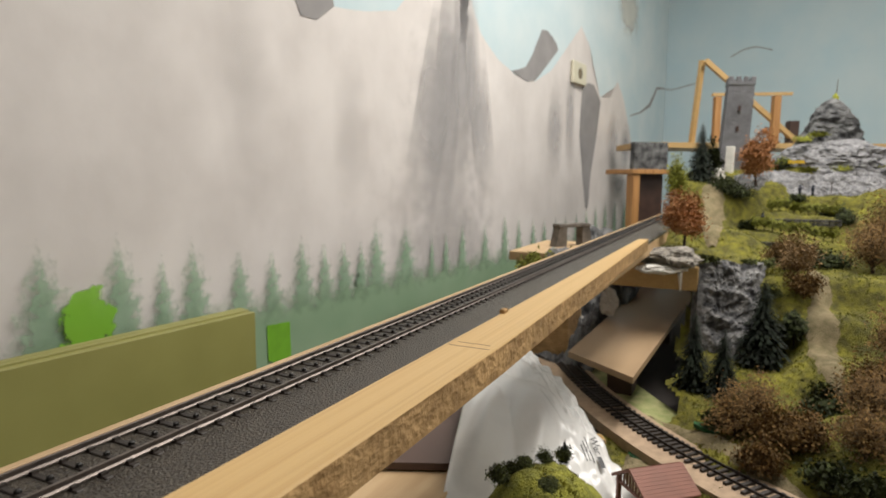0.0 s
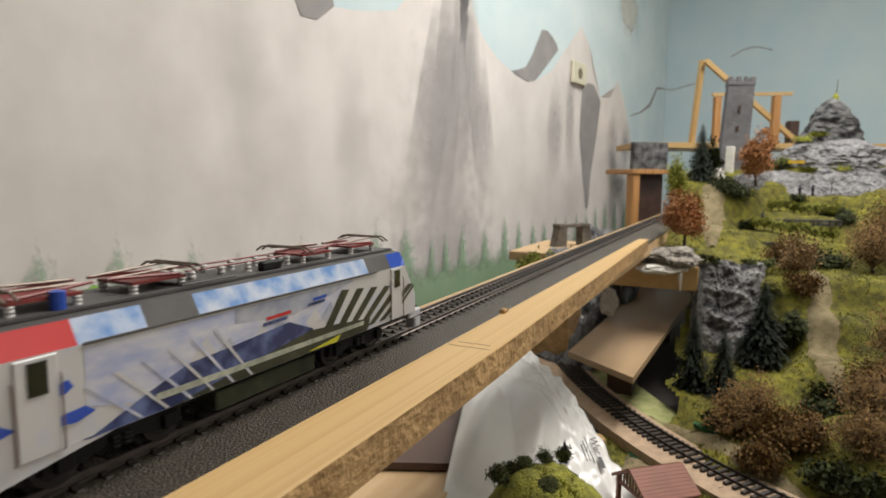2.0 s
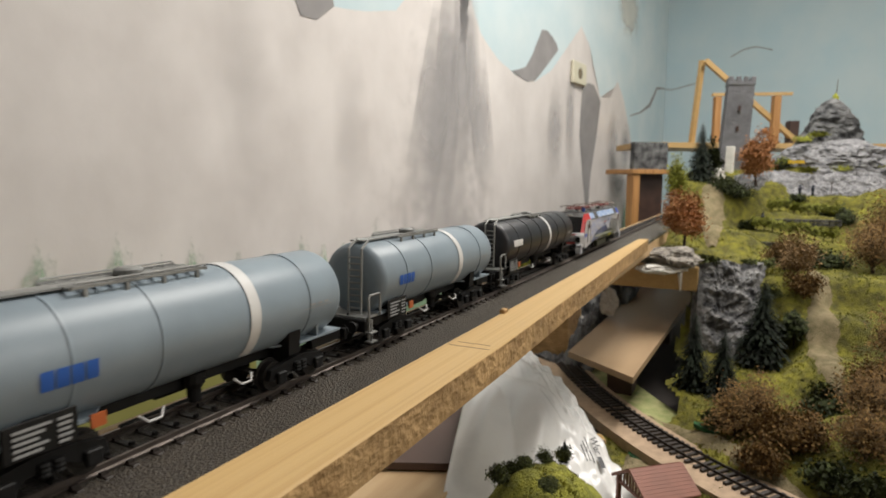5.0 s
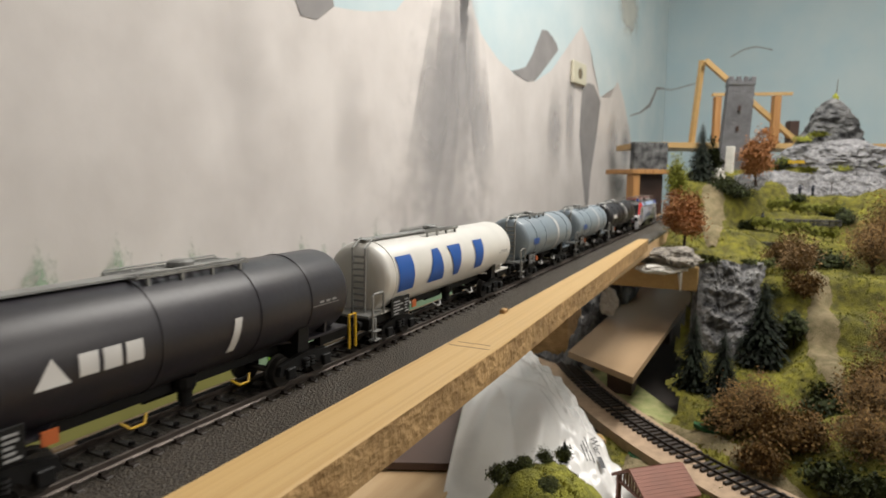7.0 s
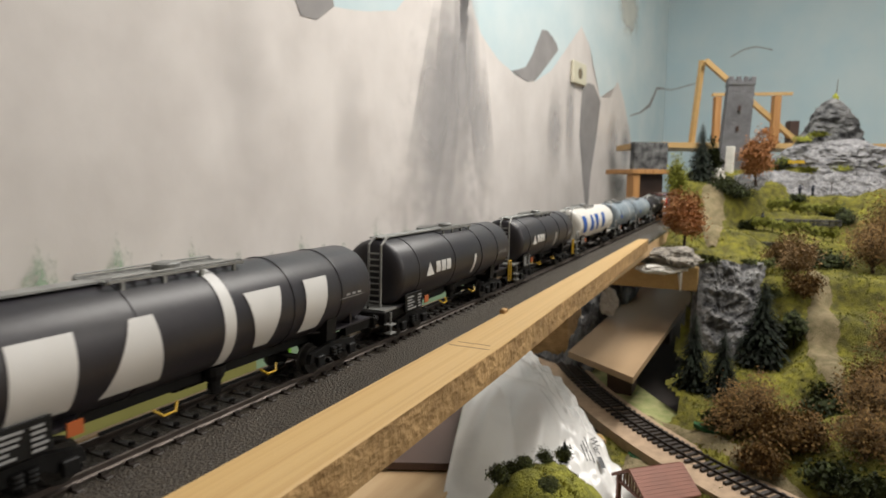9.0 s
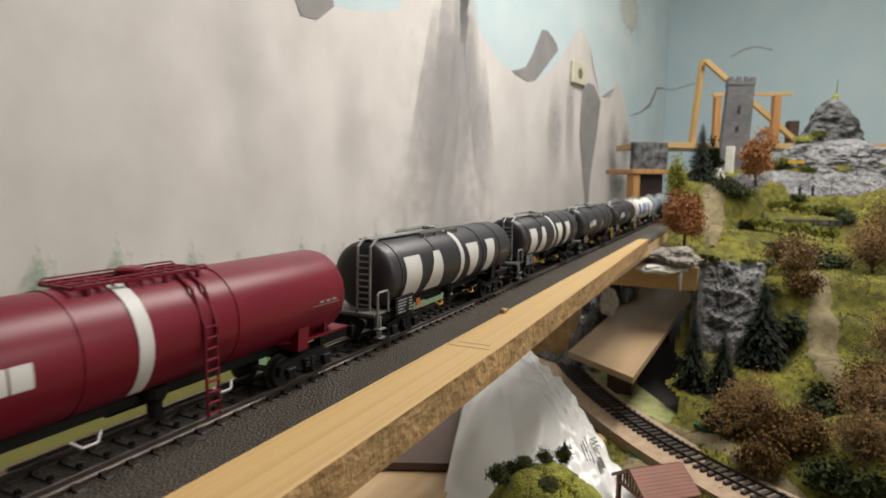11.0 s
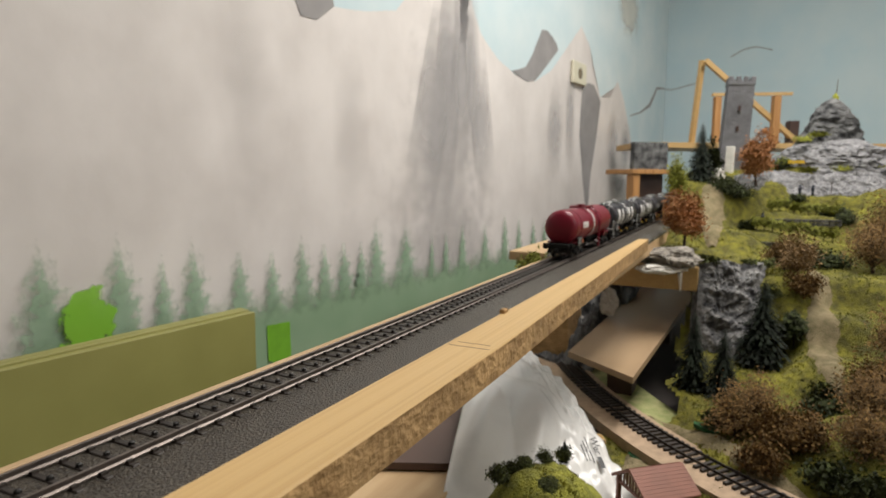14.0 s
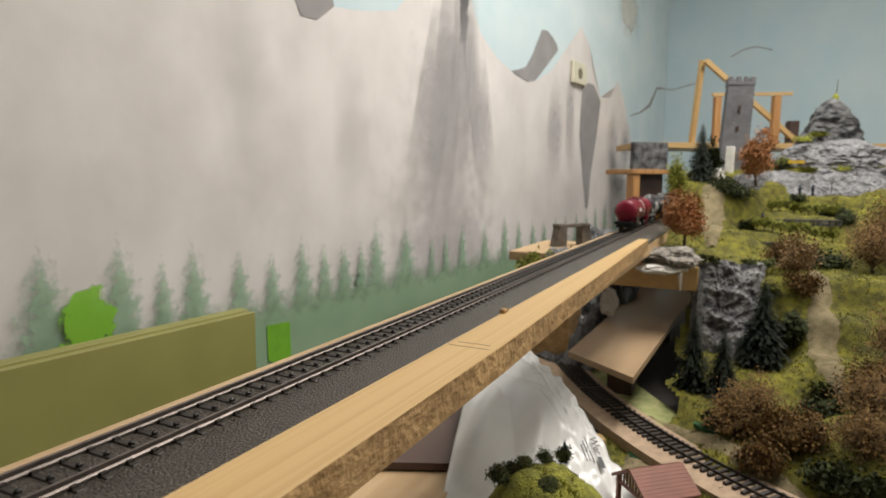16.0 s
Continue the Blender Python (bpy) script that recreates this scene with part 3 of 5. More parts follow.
# trees
def fir(label, x, y, h, r, material=None, z=None, seed=0):
    """Bottle-brush fir: a trunk and whorls of drooping, needled twigs."""
    rr = random.Random(seed)
    z = ground_z(x, y) - 0.003 if z is None else z
    t = thing("fir_tree", label, "tree", pose(x, y, z), "firs")
    part("trunk", tube(bmesh.new(), [(0, 0, 0), (0, 0, h * 0.97)], h * 0.022, 7, h * 0.004), M_BARK, t)
    bm = bmesh.new()
    tiers = 34
    for k in range(tiers):
        f = k / (tiers - 1)
        z0, reach = h * (0.10 + 0.90 * f), r * (1 - f) ** 0.8 * (0.85 + 0.3 * rr.random()) + r * 0.05
        for j in range(15):
            a = 2 * math.pi * (j + rr.random()) / 15
            L = reach * (0.75 + 0.4 * rr.random())
            d, s = Vector((math.cos(a), math.sin(a), 0)), Vector((-math.sin(a), math.cos(a), 0))
            o = Vector((0, 0, z0))
            for q in range(4):
                g0, g1 = q / 4, (q + 1.1) / 4
                p0, p1 = o + d * L * g0 - Vector((0, 0, L * 0.45 * g0 * g0)), o + d * L * g1 - Vector((0, 0, L * 0.45 * g1 * g1))
                w = L * 0.22 * (1.15 - g0)
                for sg in (-1, 1):
                    tip = p1 + s * sg * w + Vector((0, 0, (rr.random() - 0.6) * w))
                    bm.faces.new([bm.verts.new(c) for c in (p0, p1, tip)])
    part("crown", bm, material or M_FIR, t)
    return t


def leafy(name, label, x, y, h, r, leaf, n=2600, trunk=0.3, z=None, seed=0, flake=0.0030, category="tree", group="", squash=1.0):
    """Trunk, forked limbs and a crown of loose flakes gathered in uneven clumps with gaps."""
    rr = random.Random(seed + 100)
    z = ground_z(x, y) - 0.003 if z is None else z
    t = thing(name, label, category, pose(x, y, z, 0, 0, rr.random() * 360), group)
    wood, ends = bmesh.new(), []
    top = Vector((0.05 * r * rr.uniform(-1, 1), 0.05 * r, h * trunk))
    tube(wood, [(0, 0, 0), tuple(top)], h * 0.028, 6, h * 0.02)
    for k in range(9):
        a, e = 2 * math.pi * k / 9 + rr.random(), rr.uniform(0.25, 1.35)
        L = rr.uniform(0.45, 1.1)
        end = Vector((math.cos(a) * math.cos(e) * r * L, math.sin(a) * math.cos(e) * r * L, h * trunk + math.sin(e) * (h * (1 - trunk)) * L * 0.9))
        mid = top.lerp(end, 0.5) + Vector((0, 0, h * 0.04))
        tube(wood, [tuple(top), tuple(mid), tuple(end)], h * 0.013, 5, h * 0.004)
        ends += [end, mid]
        for q in range(3):
            e2 = mid + Vector((rr.uniform(-1, 1) * r * 0.45, rr.uniform(-1, 1) * r * 0.45, rr.uniform(-0.1, 0.6) * h * 0.28))
            tube(wood, [tuple(mid), tuple(e2)], h * 0.006, 4, h * 0.002)
            ends.append(e2)
    part("trunk", wood, M_BARK, t)
    bm = bmesh.new()
    for k in range(n):
        c = ends[rr.randrange(len(ends))]
        sp = r * 0.24
        p = c + Vector((rr.gauss(0, sp), rr.gauss(0, sp), rr.gauss(0, sp * 0.8 * squash)))
        p.z = max(p.z, h * 0.04)
        u = Vector((rr.gauss(0, 1), rr.gauss(0, 1), rr.gauss(0, 1))).normalized()
        v = u.orthogonal().normalized()
        f = flake * rr.uniform(0.5, 1.3)
        bm.faces.new([bm.verts.new(q) for q in (p - u * f, p + v * f * 0.6, p + u * f, p - v * f * 0.6)])
    part("crown", bm, leaf, t)
    return t


fir("dark green fir at the foot of the cliff", 0.757, -0.114, 0.098, 0.022, seed=1)
fir("dark green fir at the foot of the cliff", 0.748, -0.146, 0.080, 0.021, seed=2)
fir("tall dark green fir below the cliff", 0.817, -0.186, 0.112, 0.031, seed=3)
fir("dark green fir behind the orange tree", 1.305, -0.078, 0.126, 0.032, z=0.062, seed=4)
leafy("green_bush", "dark green shrub beside the sandy path", 0.845, -0.222, 0.05, 0.015, M_LEAFG, 1500, 0.2, seed=5, category="bush")
leafy("autumn_tree", "orange autumn tree at the edge of the track", 0.962, -0.081, 0.092, 0.031, M_LEAFO, 9000, 0.25, seed=1, flake=0.0021)
leafy("autumn_tree", "orange autumn tree below the castle tower", 1.30, -0.176, 0.108, 0.029, M_LEAFO, 9000, 0.12, z=0.066, seed=2, flake=0.0023)
leafy("yellow_tree", "slim yellow-green tree beside the track", 1.205, -0.043, 0.125, 0.020, M_LEAFY, 3200, 0.12, z=0.02, seed=3, squash=2.2, flake=0.0023)
leafy("green_tree", "slim green tree beside the dark fir", 1.33, -0.098, 0.085, 0.016, M_LEAFG, 1300, 0.2, z=0.075, seed=33, squash=2)
BUSHES = [(0.650, -0.162, 0.056, 0.026, M_LEAFB), (0.672, -0.180, 0.060, 0.026, M_LEAFB), (0.640, -0.192, 0.046, 0.022, M_LEAFB), (0.618, -0.218, 0.046, 0.025, M_LEAFB), (0.590, -0.182, 0.030, 0.022, M_LEAFB), (0.596, -0.262, 0.048, 0.028, M_LEAFB), (0.655, -0.272, 0.070, 0.030, M_LEAFB), (0.725, -0.285, 0.068, 0.028, M_LEAFB), (0.70, -0.305, 0.085, 0.030, M_LEAFB), (0.80, -0.318, 0.075, 0.028, M_LEAFB), (0.966, -0.212, 0.066, 0.022, M_LEAFT), (0.925, -0.228, 0.062, 0.024, M_LEAFT), (0.895, -0.232, 0.044, 0.020, M_LEAFB), (0.985, -0.225, 0.05, 0.018, M_LEAFB), (1.00, -0.322, 0.092, 0.036, M_LEAFB), (1.06, -0.330, 0.098, 0.042, M_LEAFB), (1.11, -0.350, 0.10, 0.042, M_LEAFB)]
for i, (x, y, h, r, m) in enumerate(BUSHES):
    leafy("autumn_bush", "dry brown autumn bush on the slope" if m is M_LEAFB else "tan autumn bush above the cliff", x, y, h, r, m, 3400, 0.12, seed=10 + i, category="bush", group="autumn bushes", flake=0.0016)
GREENS = [(0.575, -0.235, 0.024, 0.022), (0.555, -0.262, 0.024, 0.024), (0.64, -0.218, 0.022, 0.02), (0.66, -0.145, 0.022, 0.016), (1.28, -0.120, 0.038, 0.030), (1.27, -0.145, 0.036, 0.026), (1.043, -0.255, 0.028, 0.024), (1.0, -0.24, 0.024, 0.018), (1.02, -0.275, 0.026, 0.022), (1.235, -0.166, 0.026, 0.014), (1.30, -0.325, 0.026, 0.018), (1.345, -0.325, 0.03, 0.016), (0.735, -0.245, 0.026, 0.022), (0.86, -0.21, 0.03, 0.018), (1.50, -0.225, 0.03, 0.018), (1.54, -0.37, 0.035, 0.018), (0.70, -0.24, 0.02, 0.02), (1.37, -0.25, 0.014, 0.015), (1.36, -0.30, 0.014, 0.018)]
for i, (x, y, h, r) in enumerate(GREENS):
    leafy("green_bush", "low dark green bush on the hillside", x, y, h, r, M_LEAFG, 1200, 0.1, seed=60 + i, category="bush", group="green bushes", flake=0.0024)

for i, (x, y, z, h, r) in enumerate(((1.535, -0.262, 0.160, 0.016, 0.020), (1.555, -0.295, 0.172, 0.012, 0.020), (1.500, -0.232, 0.108, 0.022, 0.016), (1.56, -0.375, 0.130, 0.035, 0.016), (1.53, -0.41, 0.098, 0.012, 0.02), (1.50, -0.33, 0.098, 0.010, 0.022), (1.47, -0.27, 0.096, 0.010, 0.022))):
    leafy("moss_clump", "yellow-green moss clump on the castle rocks", x, y, h, r, M_LEAFY, 700, 0.1, z=z, seed=170 + i, category="moss", group="moss on the rocks", flake=0.0022, squash=0.5)

for i, (x, y, z, h, r) in enumerate(((0.892, -0.118, -0.036, 0.012, 0.016), (0.918, -0.172, -0.037, 0.009, 0.010), (0.925, -0.192, -0.042, 0.018, 0.013), (0.885, -0.195, -0.075, 0.018, 0.014), (0.850, -0.190, -0.110, 0.018, 0.014))):
    leafy("moss_clump", "olive green tuft on the rim of the cliff", x, y, h, r, M_SHRUB, 900, 0.1, z=z, seed=190 + i, category="moss", group="tufts on the cliff rim", flake=0.0018, squash=0.6)

# grass fibres over the hillside
bm = bmesh.new()
for k in range(26000):
    x, y = 0.5 + 1.1 * rnd.random() ** 1.5, -0.04 - 0.36 * rnd.random()
    if noise.noise((x * 18, y * 18, 5)) < -0.15 or (0.64 < x < 0.92 and y > -0.105):
        continue
    z = ground_z(x, y)
    h, a = rnd.uniform(0.0015, 0.0042), rnd.uniform(0, 6.28)
    w = Vector((math.cos(a), math.sin(a), 0)) * rnd.uniform(0.0006, 0.0014)
    p = Vector((x, y, z - 0.0005))
    bm.faces.new([bm.verts.new(q) for q in (p - w, p + w, p + Vector((rnd.uniform(-1, 1) * 0.002, rnd.uniform(-1, 1) * 0.002, h)))])
tagged(part("grass_tufts", bm, M_TUFT), "yellow-green static grass fibres on the hillside", "grass", kind="stuff")

# vineyard
M_WALLD = mat("dark_retaining_wall", (0.10, 0.095, 0.09), 0.9, var=0.3, scale=120, bump=0.8)
for label, a, b, h in (("dark stone retaining wall of the upper vineyard terrace", (1.262, -0.192), (1.285, -0.316), 0.012), ("dark stone retaining wall of the lower vineyard terrace", (1.172, -0.172), (1.165, -0.266), 0.014)):
    d = Vector((b[0] - a[0], b[1] - a[1]))
    ang = math.degrees(math.atan2(d.y, d.x))
    w = thing("terrace_wall", label, "wall", pose(a[0], a[1], (ground_z(*a) + ground_z(*b)) / 2 + 0.001, 0, 0, ang))
    n = 12
    for k in range(n):
        for c in range(2):
            part("stone", box(bmesh.new(), d.length * k / n + 0.0003, d.length * (k + 1) / n - 0.0003, -0.003 - 0.001 * rnd.random(), 0.003, h / 2 * c + 0.0003, h / 2 * (c + 1) - 0.0003, bevel=0.0006), M_WALLD, w)
vine = None
for a, b, n in (((1.318, -0.206), (1.345, -0.318), 10), ((1.228, -0.180), (1.228, -0.298), 10)):
    for k in range(n):
        x, y = a[0] + (b[0] - a[0]) * k / (n - 1), a[1] + (b[1] - a[1]) * k / (n - 1)
        if vine is None:
            vine = leafy("grape_vine", "small yellow-green vine in a terrace row", x, y, 0.031, 0.0085, M_VINE, 1000, 0.2, seed=200, category="vine", group="vineyard rows", flake=0.0017)
        else:
            copy_thing(vine, pose(x, y, ground_z(x, y) - 0.0005, 0, 0, rnd.random() * 360))

# castle tower
tow = thing("castle_tower", "grey stone castle tower with battlements", "tower", pose(1.56, -0.124, 0.066, 3, 0, 9))
bm = bmesh.new()
r0, r1, H = 0.029, 0.0262, 0.222
box(bm, -r0, r0, -r0, r0, 0, H)
for v in bm.verts:
    if v.co.z > 0.1:
        v.co.x *= r1 / r0
        v.co.y *= r1 / r0
part("shaft", bm, M_TOWER, tow)
part("parapet", box(bmesh.new(), -0.0278, 0.0278, -0.0278, 0.0278, H, H + 0.008, bevel=0.001), M_TOWER, tow)
for i in range(4):
    for j in range(4):
        if i in (0, 3) or j in (0, 3):
            x, y = -0.0225 + i * 0.015, -0.0225 + j * 0.015
            part("merlon", box(bmesh.new(), x - 0.0048, x + 0.0048, y - 0.0048, y + 0.0048, H + 0.008, H + 0.019, bevel=0.0008), M_TOWER, tow)
for z in (0.06, 0.12, 0.165):
    part("slit_window", box(bmesh.new(), -0.0305, -0.0275, -0.003, 0.003, z, z + 0.012), M_DARK, tow)
for c in range(24):
    z = 0.004 + c * 0.0088
    for k in range(5):
        y = -0.028 + 0.0142 * k + (0.0071 if c % 2 else 0) - 0.003
        y1 = min(y + 0.0132, 0.0275)
        if y1 - y > 0.003:
            rr0 = r0 + (r1 - r0) * z / H
            part("stone", box(bmesh.new(), -rr0 - 0.0004 - 0.0003 * rnd.random(), -rr0 + 0.001, max(y, -0.0275), y1, z, z + 0.0079), M_TOWER, tow)
wb = tagged(part("wall_fragment", box(bmesh.new(), -0.006, 0.006, -0.008, 0.008, 0, 0.06, bevel=0.001), M_PLASTER), "white plaster wall fragment before the tower", "wall")
wb.matrix_basis = pose(1.50, -0.124, 0.092, 0, 4, -20)
rock("white_stone", "small white plaster stone", (1.40, -0.102, 0.088), (0.022, 0.016, 0.014), 2.9, M_PLASTER)
# yellow tent, figures, pole
bm = prism(bmesh.new(), [(-0.016, 0), (0.016, 0), (0.013, 0.007), (-0.013, 0.007)], "x", -0.006, 0.006)
ob = tagged(part("yellow_boat", bm, mat("yellow_plastic", (0.65, 0.42, 0.02), 0.5)), "small yellow upturned boat on the grass", "boat")
ob.matrix_basis = pose(1.49, -0.252, 0.113, 0, 0, -60 + 90)
for x, y in ((1.385, -0.255), (1.398, -0.278), (1.262, -0.190)):
    bm = lathe(bmesh.new(), [(0, 0.0022), (0.009, 0.0026), (0.015, 0.0034), (0.0165, 0.0012), (0.0178, 0.0018), (0.0205, 0.0016), (0.0212, 0)], 8, "z")
    ob = tagged(part("figurine", bm, mat("dark_blue_figure_paint", (0.03, 0.035, 0.06), 0.6)), "tiny dark painted plastic figurine on the grass", "figurine", "figurines")
    ob.matrix_basis = pose(x, y, ground_z(x, y) + 0.0005)
ob = tagged(part("sign_post", tube(bmesh.new(), [(0, 0, 0), (0, 0, 0.024)], 0.0008, 6), M_DARK), "thin dark post on the meadow", "post")
ob.matrix_basis = pose(1.418, -0.311, ground_z(1.418, -0.311))

# lower curved track on its strip
LINE = [(1.16, 0.235), (1.05, 0.175), (0.94, 0.11), (0.829, 0.053), (0.747, 0.003), (0.679, -0.049), (0.632, -0.091), (0.594, -0.131), (0.545, -0.192), (0.50, -0.26)]


def spline(pts, step):
    out = []
    for i in range(len(pts) - 1):
        p = [Vector(pts[max(0, min(len(pts) - 1, i + k))]) for k in (-1, 0, 1, 2)]
        n = max(2, int((p[2] - p[1]).length / step))
        for k in range(n):
            t = k / n
            out.append(0.5 * ((2 * p[1]) + (p[2] - p[0]) * t + (2 * p[0] - 5 * p[1] + 4 * p[2] - p[3]) * t * t + (-p[0] + 3 * p[1] - 3 * p[2] + p[3]) * t ** 3))
    return out


CURVE = spline(LINE, 0.004)


def sweep(bm, line, prof):
    """Draws a cross-section of (side, height) along a line on the ground."""
    prev = None
    for i, p in enumerate(line):
        d = (line[min(i + 1, len(line) - 1)] - line[max(i - 1, 0)]).normalized()
        ring = [bm.verts.new((p.x - d.y * s, p.y + d.x * s, z)) for s, z in prof]
        if prev:
            for k in range(len(prof)):
                j = (k + 1) % len(prof)
                bm.faces.new((prev[k], prev[j], ring[j], ring[k]))
        prev = ring
    bmesh.ops.recalc_face_normals(bm, faces=bm.faces[:])
    return bm


tagged(part("lower_track_board", sweep(bmesh.new(), CURVE, [(-0.036, -0.196), (0.024, -0.196), (0.024, -0.185), (-0.036, -0.185)]), mat("pale_chipboard", (0.42, 0.30, 0.20), 0.8, var=0.12, scale=120)), "curved chipboard strip under the lower track", "board")
ltrack = thing("railway_track", "curved model railway track with dark sleepers", "track")
for s in (-0.0083, 0.0083):
    part("rail", sweep(bmesh.new(), CURVE, [(s - 0.0005, -0.1825), (s + 0.0005, -0.1825), (s + 0.0005, -0.180), (s - 0.0005, -0.180)]), M_RAILD, ltrack, "steel rail")
tie_mesh = None
acc, last = 0.0, CURVE[0]
for a, b in zip(CURVE, CURVE[1:]):
    acc += (b - a).length
    if acc < 0.0078:
        continue
    acc = 0.0
    if tie_mesh is None:
        ob = part("sleeper", box(bmesh.new(), -0.0018, 0.0018, -0.015, 0.015, -0.185, -0.1822, bevel=0.0003), M_TIE, ltrack)
        tie_mesh = ob.data
    else:
        ob = new("sleeper", tie_mesh)
        ob.parent = ltrack
    d = b - a
    ob.matrix_basis = pose(b.x, b.y, 0, 0, 0, math.degrees(math.atan2(d.y, d.x)))
tagged(part("felt_ground", sweep(bmesh.new(), [p + Vector((-0.02, -0.05)) * 0 for p in CURVE], [(0.024, -0.2), (0.075, -0.2), (0.075, -0.192), (0.024, -0.19)]), M_FELT), "pale green scenic felt beside the lower track", "ground", kind="structure")

for x, y, w, a in ((0.600, -0.075, 0.016, 20), (0.575, -0.100, 0.018, -30), (0.655, -0.135, 0.016, 50)):
    bm = bmesh.new()
    prism(bm, [(w * math.cos(k * 0.9) * rnd.uniform(0.6, 1.1), w * 0.5 * math.sin(k * 0.9) * rnd.uniform(0.6, 1.2)) for k in range(7)], "z", 0, 0.004)
    ob = tagged(part("green_scrap", bm, mat("dark_green_scatter", (0.03, 0.12, 0.035), 0.95, var=0.3, scale=200, bump=0.8)), "ragged scrap of dark green scenery foam", "scrap", "foam scraps")
    ob.matrix_basis = pose(x, y, -0.197 if x < 0.64 else ground_z(x, y), 0, 0, a)
path("sandy patch beside the shelter", [(0.60, -0.07), (0.56, -0.085), (0.52, -0.095)], 0.04, 0.004)

# loose plank, cross beam, boards under the line
plank = tagged(part("loose_plank", prism(bmesh.new(), [(0.702, 0.021), (0.637, -0.064), (1.188, -0.086), (1.26, 0.008)], "z", -0.135, -0.128), mat("pale_plywood_plank", (0.40, 0.28, 0.17), 0.32, var=0.1, scale=9, rgb2=(0.34, 0.235, 0.14), stretch=(1, 4, 1))), "loose plywood plank lying across the gap", "plank")
for x, y in ((0.78, -0.03), (1.12, -0.04)):
    tagged(part("support_block", box(bmesh.new(), x - 0.02, x + 0.02, y - 0.015, y + 0.015, -0.207, -0.135), M_DARK), "dark block under the loose plank", "block")
bm = tube(bmesh.new(), [(0.868, -0.085, -0.040), (0.866, -0.086, -0.056), (0.867, -0.087, -0.074)], 0.0042, 8, 0.0006)
tagged(part("plaster_drip", bm, M_PLASTER), "hardened white plaster drip on the cross beam", "plaster")
tagged(part("cross_beam", box(bmesh.new(), 0.872, 0.894, -0.108, 0.05, -0.072, -0.040, bevel=0.001), M_PINE), "short pine cross beam under the rock ledge", "beam")
for x in (-2.05, -1.2, -0.25, 2.4):
    tagged(part("bridge_pier", box(bmesh.new(), x, x + 0.03, -0.05, 0.02, -1.05, -0.022, bevel=0.001), M_SAWN), "upright pine pier under the track board", "pier")
tagged(part("brown_board", prism(bmesh.new(), [(0.545, 0.10), (0.553, 0.066), (0.431, 0.044), (0.405, 0.10), (0.50, 0.14)], "z", -0.162, -0.156), M_BROWNB), "stained brown hardboard under the track", "board")
tagged(part("plywood_sheet", box(bmesh.new(), 0.30, 0.52, 0.035, 0.20, -0.178, -0.164, bevel=0.001), M_PLY), "light plywood sheet under the track", "board")
for x, y in ((0.32, 0.18), (0.5, 0.18)):
    tagged(part("support_block", box(bmesh.new(), x - 0.015, x + 0.015, y - 0.015, y + 0.015, -0.207, -0.178), M_DARK), "dark block under the plywood sheet", "block")
tagged(part("wood_offcut", box(bmesh.new(), -0.008, 0.008, -0.006, 0.006, 0, 0.007, bevel=0.0008), M_PINE), "small pine offcut beside the lower track", "block").matrix_basis = pose(0.615, -0.035, -0.196, 0, 0, 30)

# white film draped under the line
bm = bmesh.new()
TL, TR, BR, BL = Vector((0.545, 0.078, -0.115)), Vector((0.705, 0.071, -0.135)), Vector((0.478, -0.100, -0.188)), Vector((0.365, 0.03, -0.185))
grid = []
for i in range(61):
    u = i / 60
    col = []
    for j in range(61):
        v = j / 60
        p = (TL * (1 - u) + TR * u) * (1 - v) + (BL * (1 - u) + BR * u) * v
        w = abs(noise.noise((u * 2.6, v * 1.8, 4))) * 0.016 + 0.004 * noise.noise((u * 6 + v * 3, v * 4, 7)) + 0.03 * math.sin(math.pi * v) * math.sin(math.pi * min(1, u * 0.7 + 0.12))
        w += 0.007 * noise.noise((u * 22, v * 16, 2)) * max(0, u - 0.5) * 2
        col.append(bm.verts.new(p + Vector((-0.25, -0.2, 0.95)) * w))
    grid.append(col)
for i in range(60):
    for j in range(60):
        bm.faces.new((grid[i][j], grid[i][j + 1], grid[i + 1][j + 1], grid[i + 1][j]))
film = tagged(part("plaster_bag", bm, M_FILM, smooth=True), "crumpled glossy white bag draped under the track", "bag")
sol = film.modifiers.new("thickness", "SOLIDIFY")
sol.thickness = 0.002

# print on the bag: one legible word, the rest as bars
ax = Vector((-0.0264, -0.0198, -0.0188)).normalized()
nz = Vector((-0.35, -0.40, 0.85))
nz = (nz - ax * nz.dot(ax)).normalized()
ay = nz.cross(ax)
PRINT = Matrix((ax, ay, nz)).transposed().to_4x4()
PRINT.translation = Vector((0.5180, -0.0450, -0.1515)) + nz * 0.0030
tx = bpy.data.curves.new("printed_word", "FONT")
tx.body, tx.size, tx.extrude = "Wer", 0.0095, 0.0002
M_PRINT = mat("grey_print_ink", (0.06, 0.06, 0.065), 0.6)
tx.materials.append(M_PRINT)
ob = new("printed_word", tx)
ob.parent, ob.matrix_basis = film, PRINT
for x, w, y in ((0.0205, 0.011, 0.0), (0.0, 0.012, -0.005), (0.014, 0.012, -0.005), (0.004, 0.020, -0.008), (0.008, 0.016, -0.011)):
    b = part("print_bar", box(bmesh.new(), x, x + w, y, y + (0.004 if y == 0 else 0.0009), 0, 0.0003), M_PRINT, film)
    b.matrix_basis = PRINT

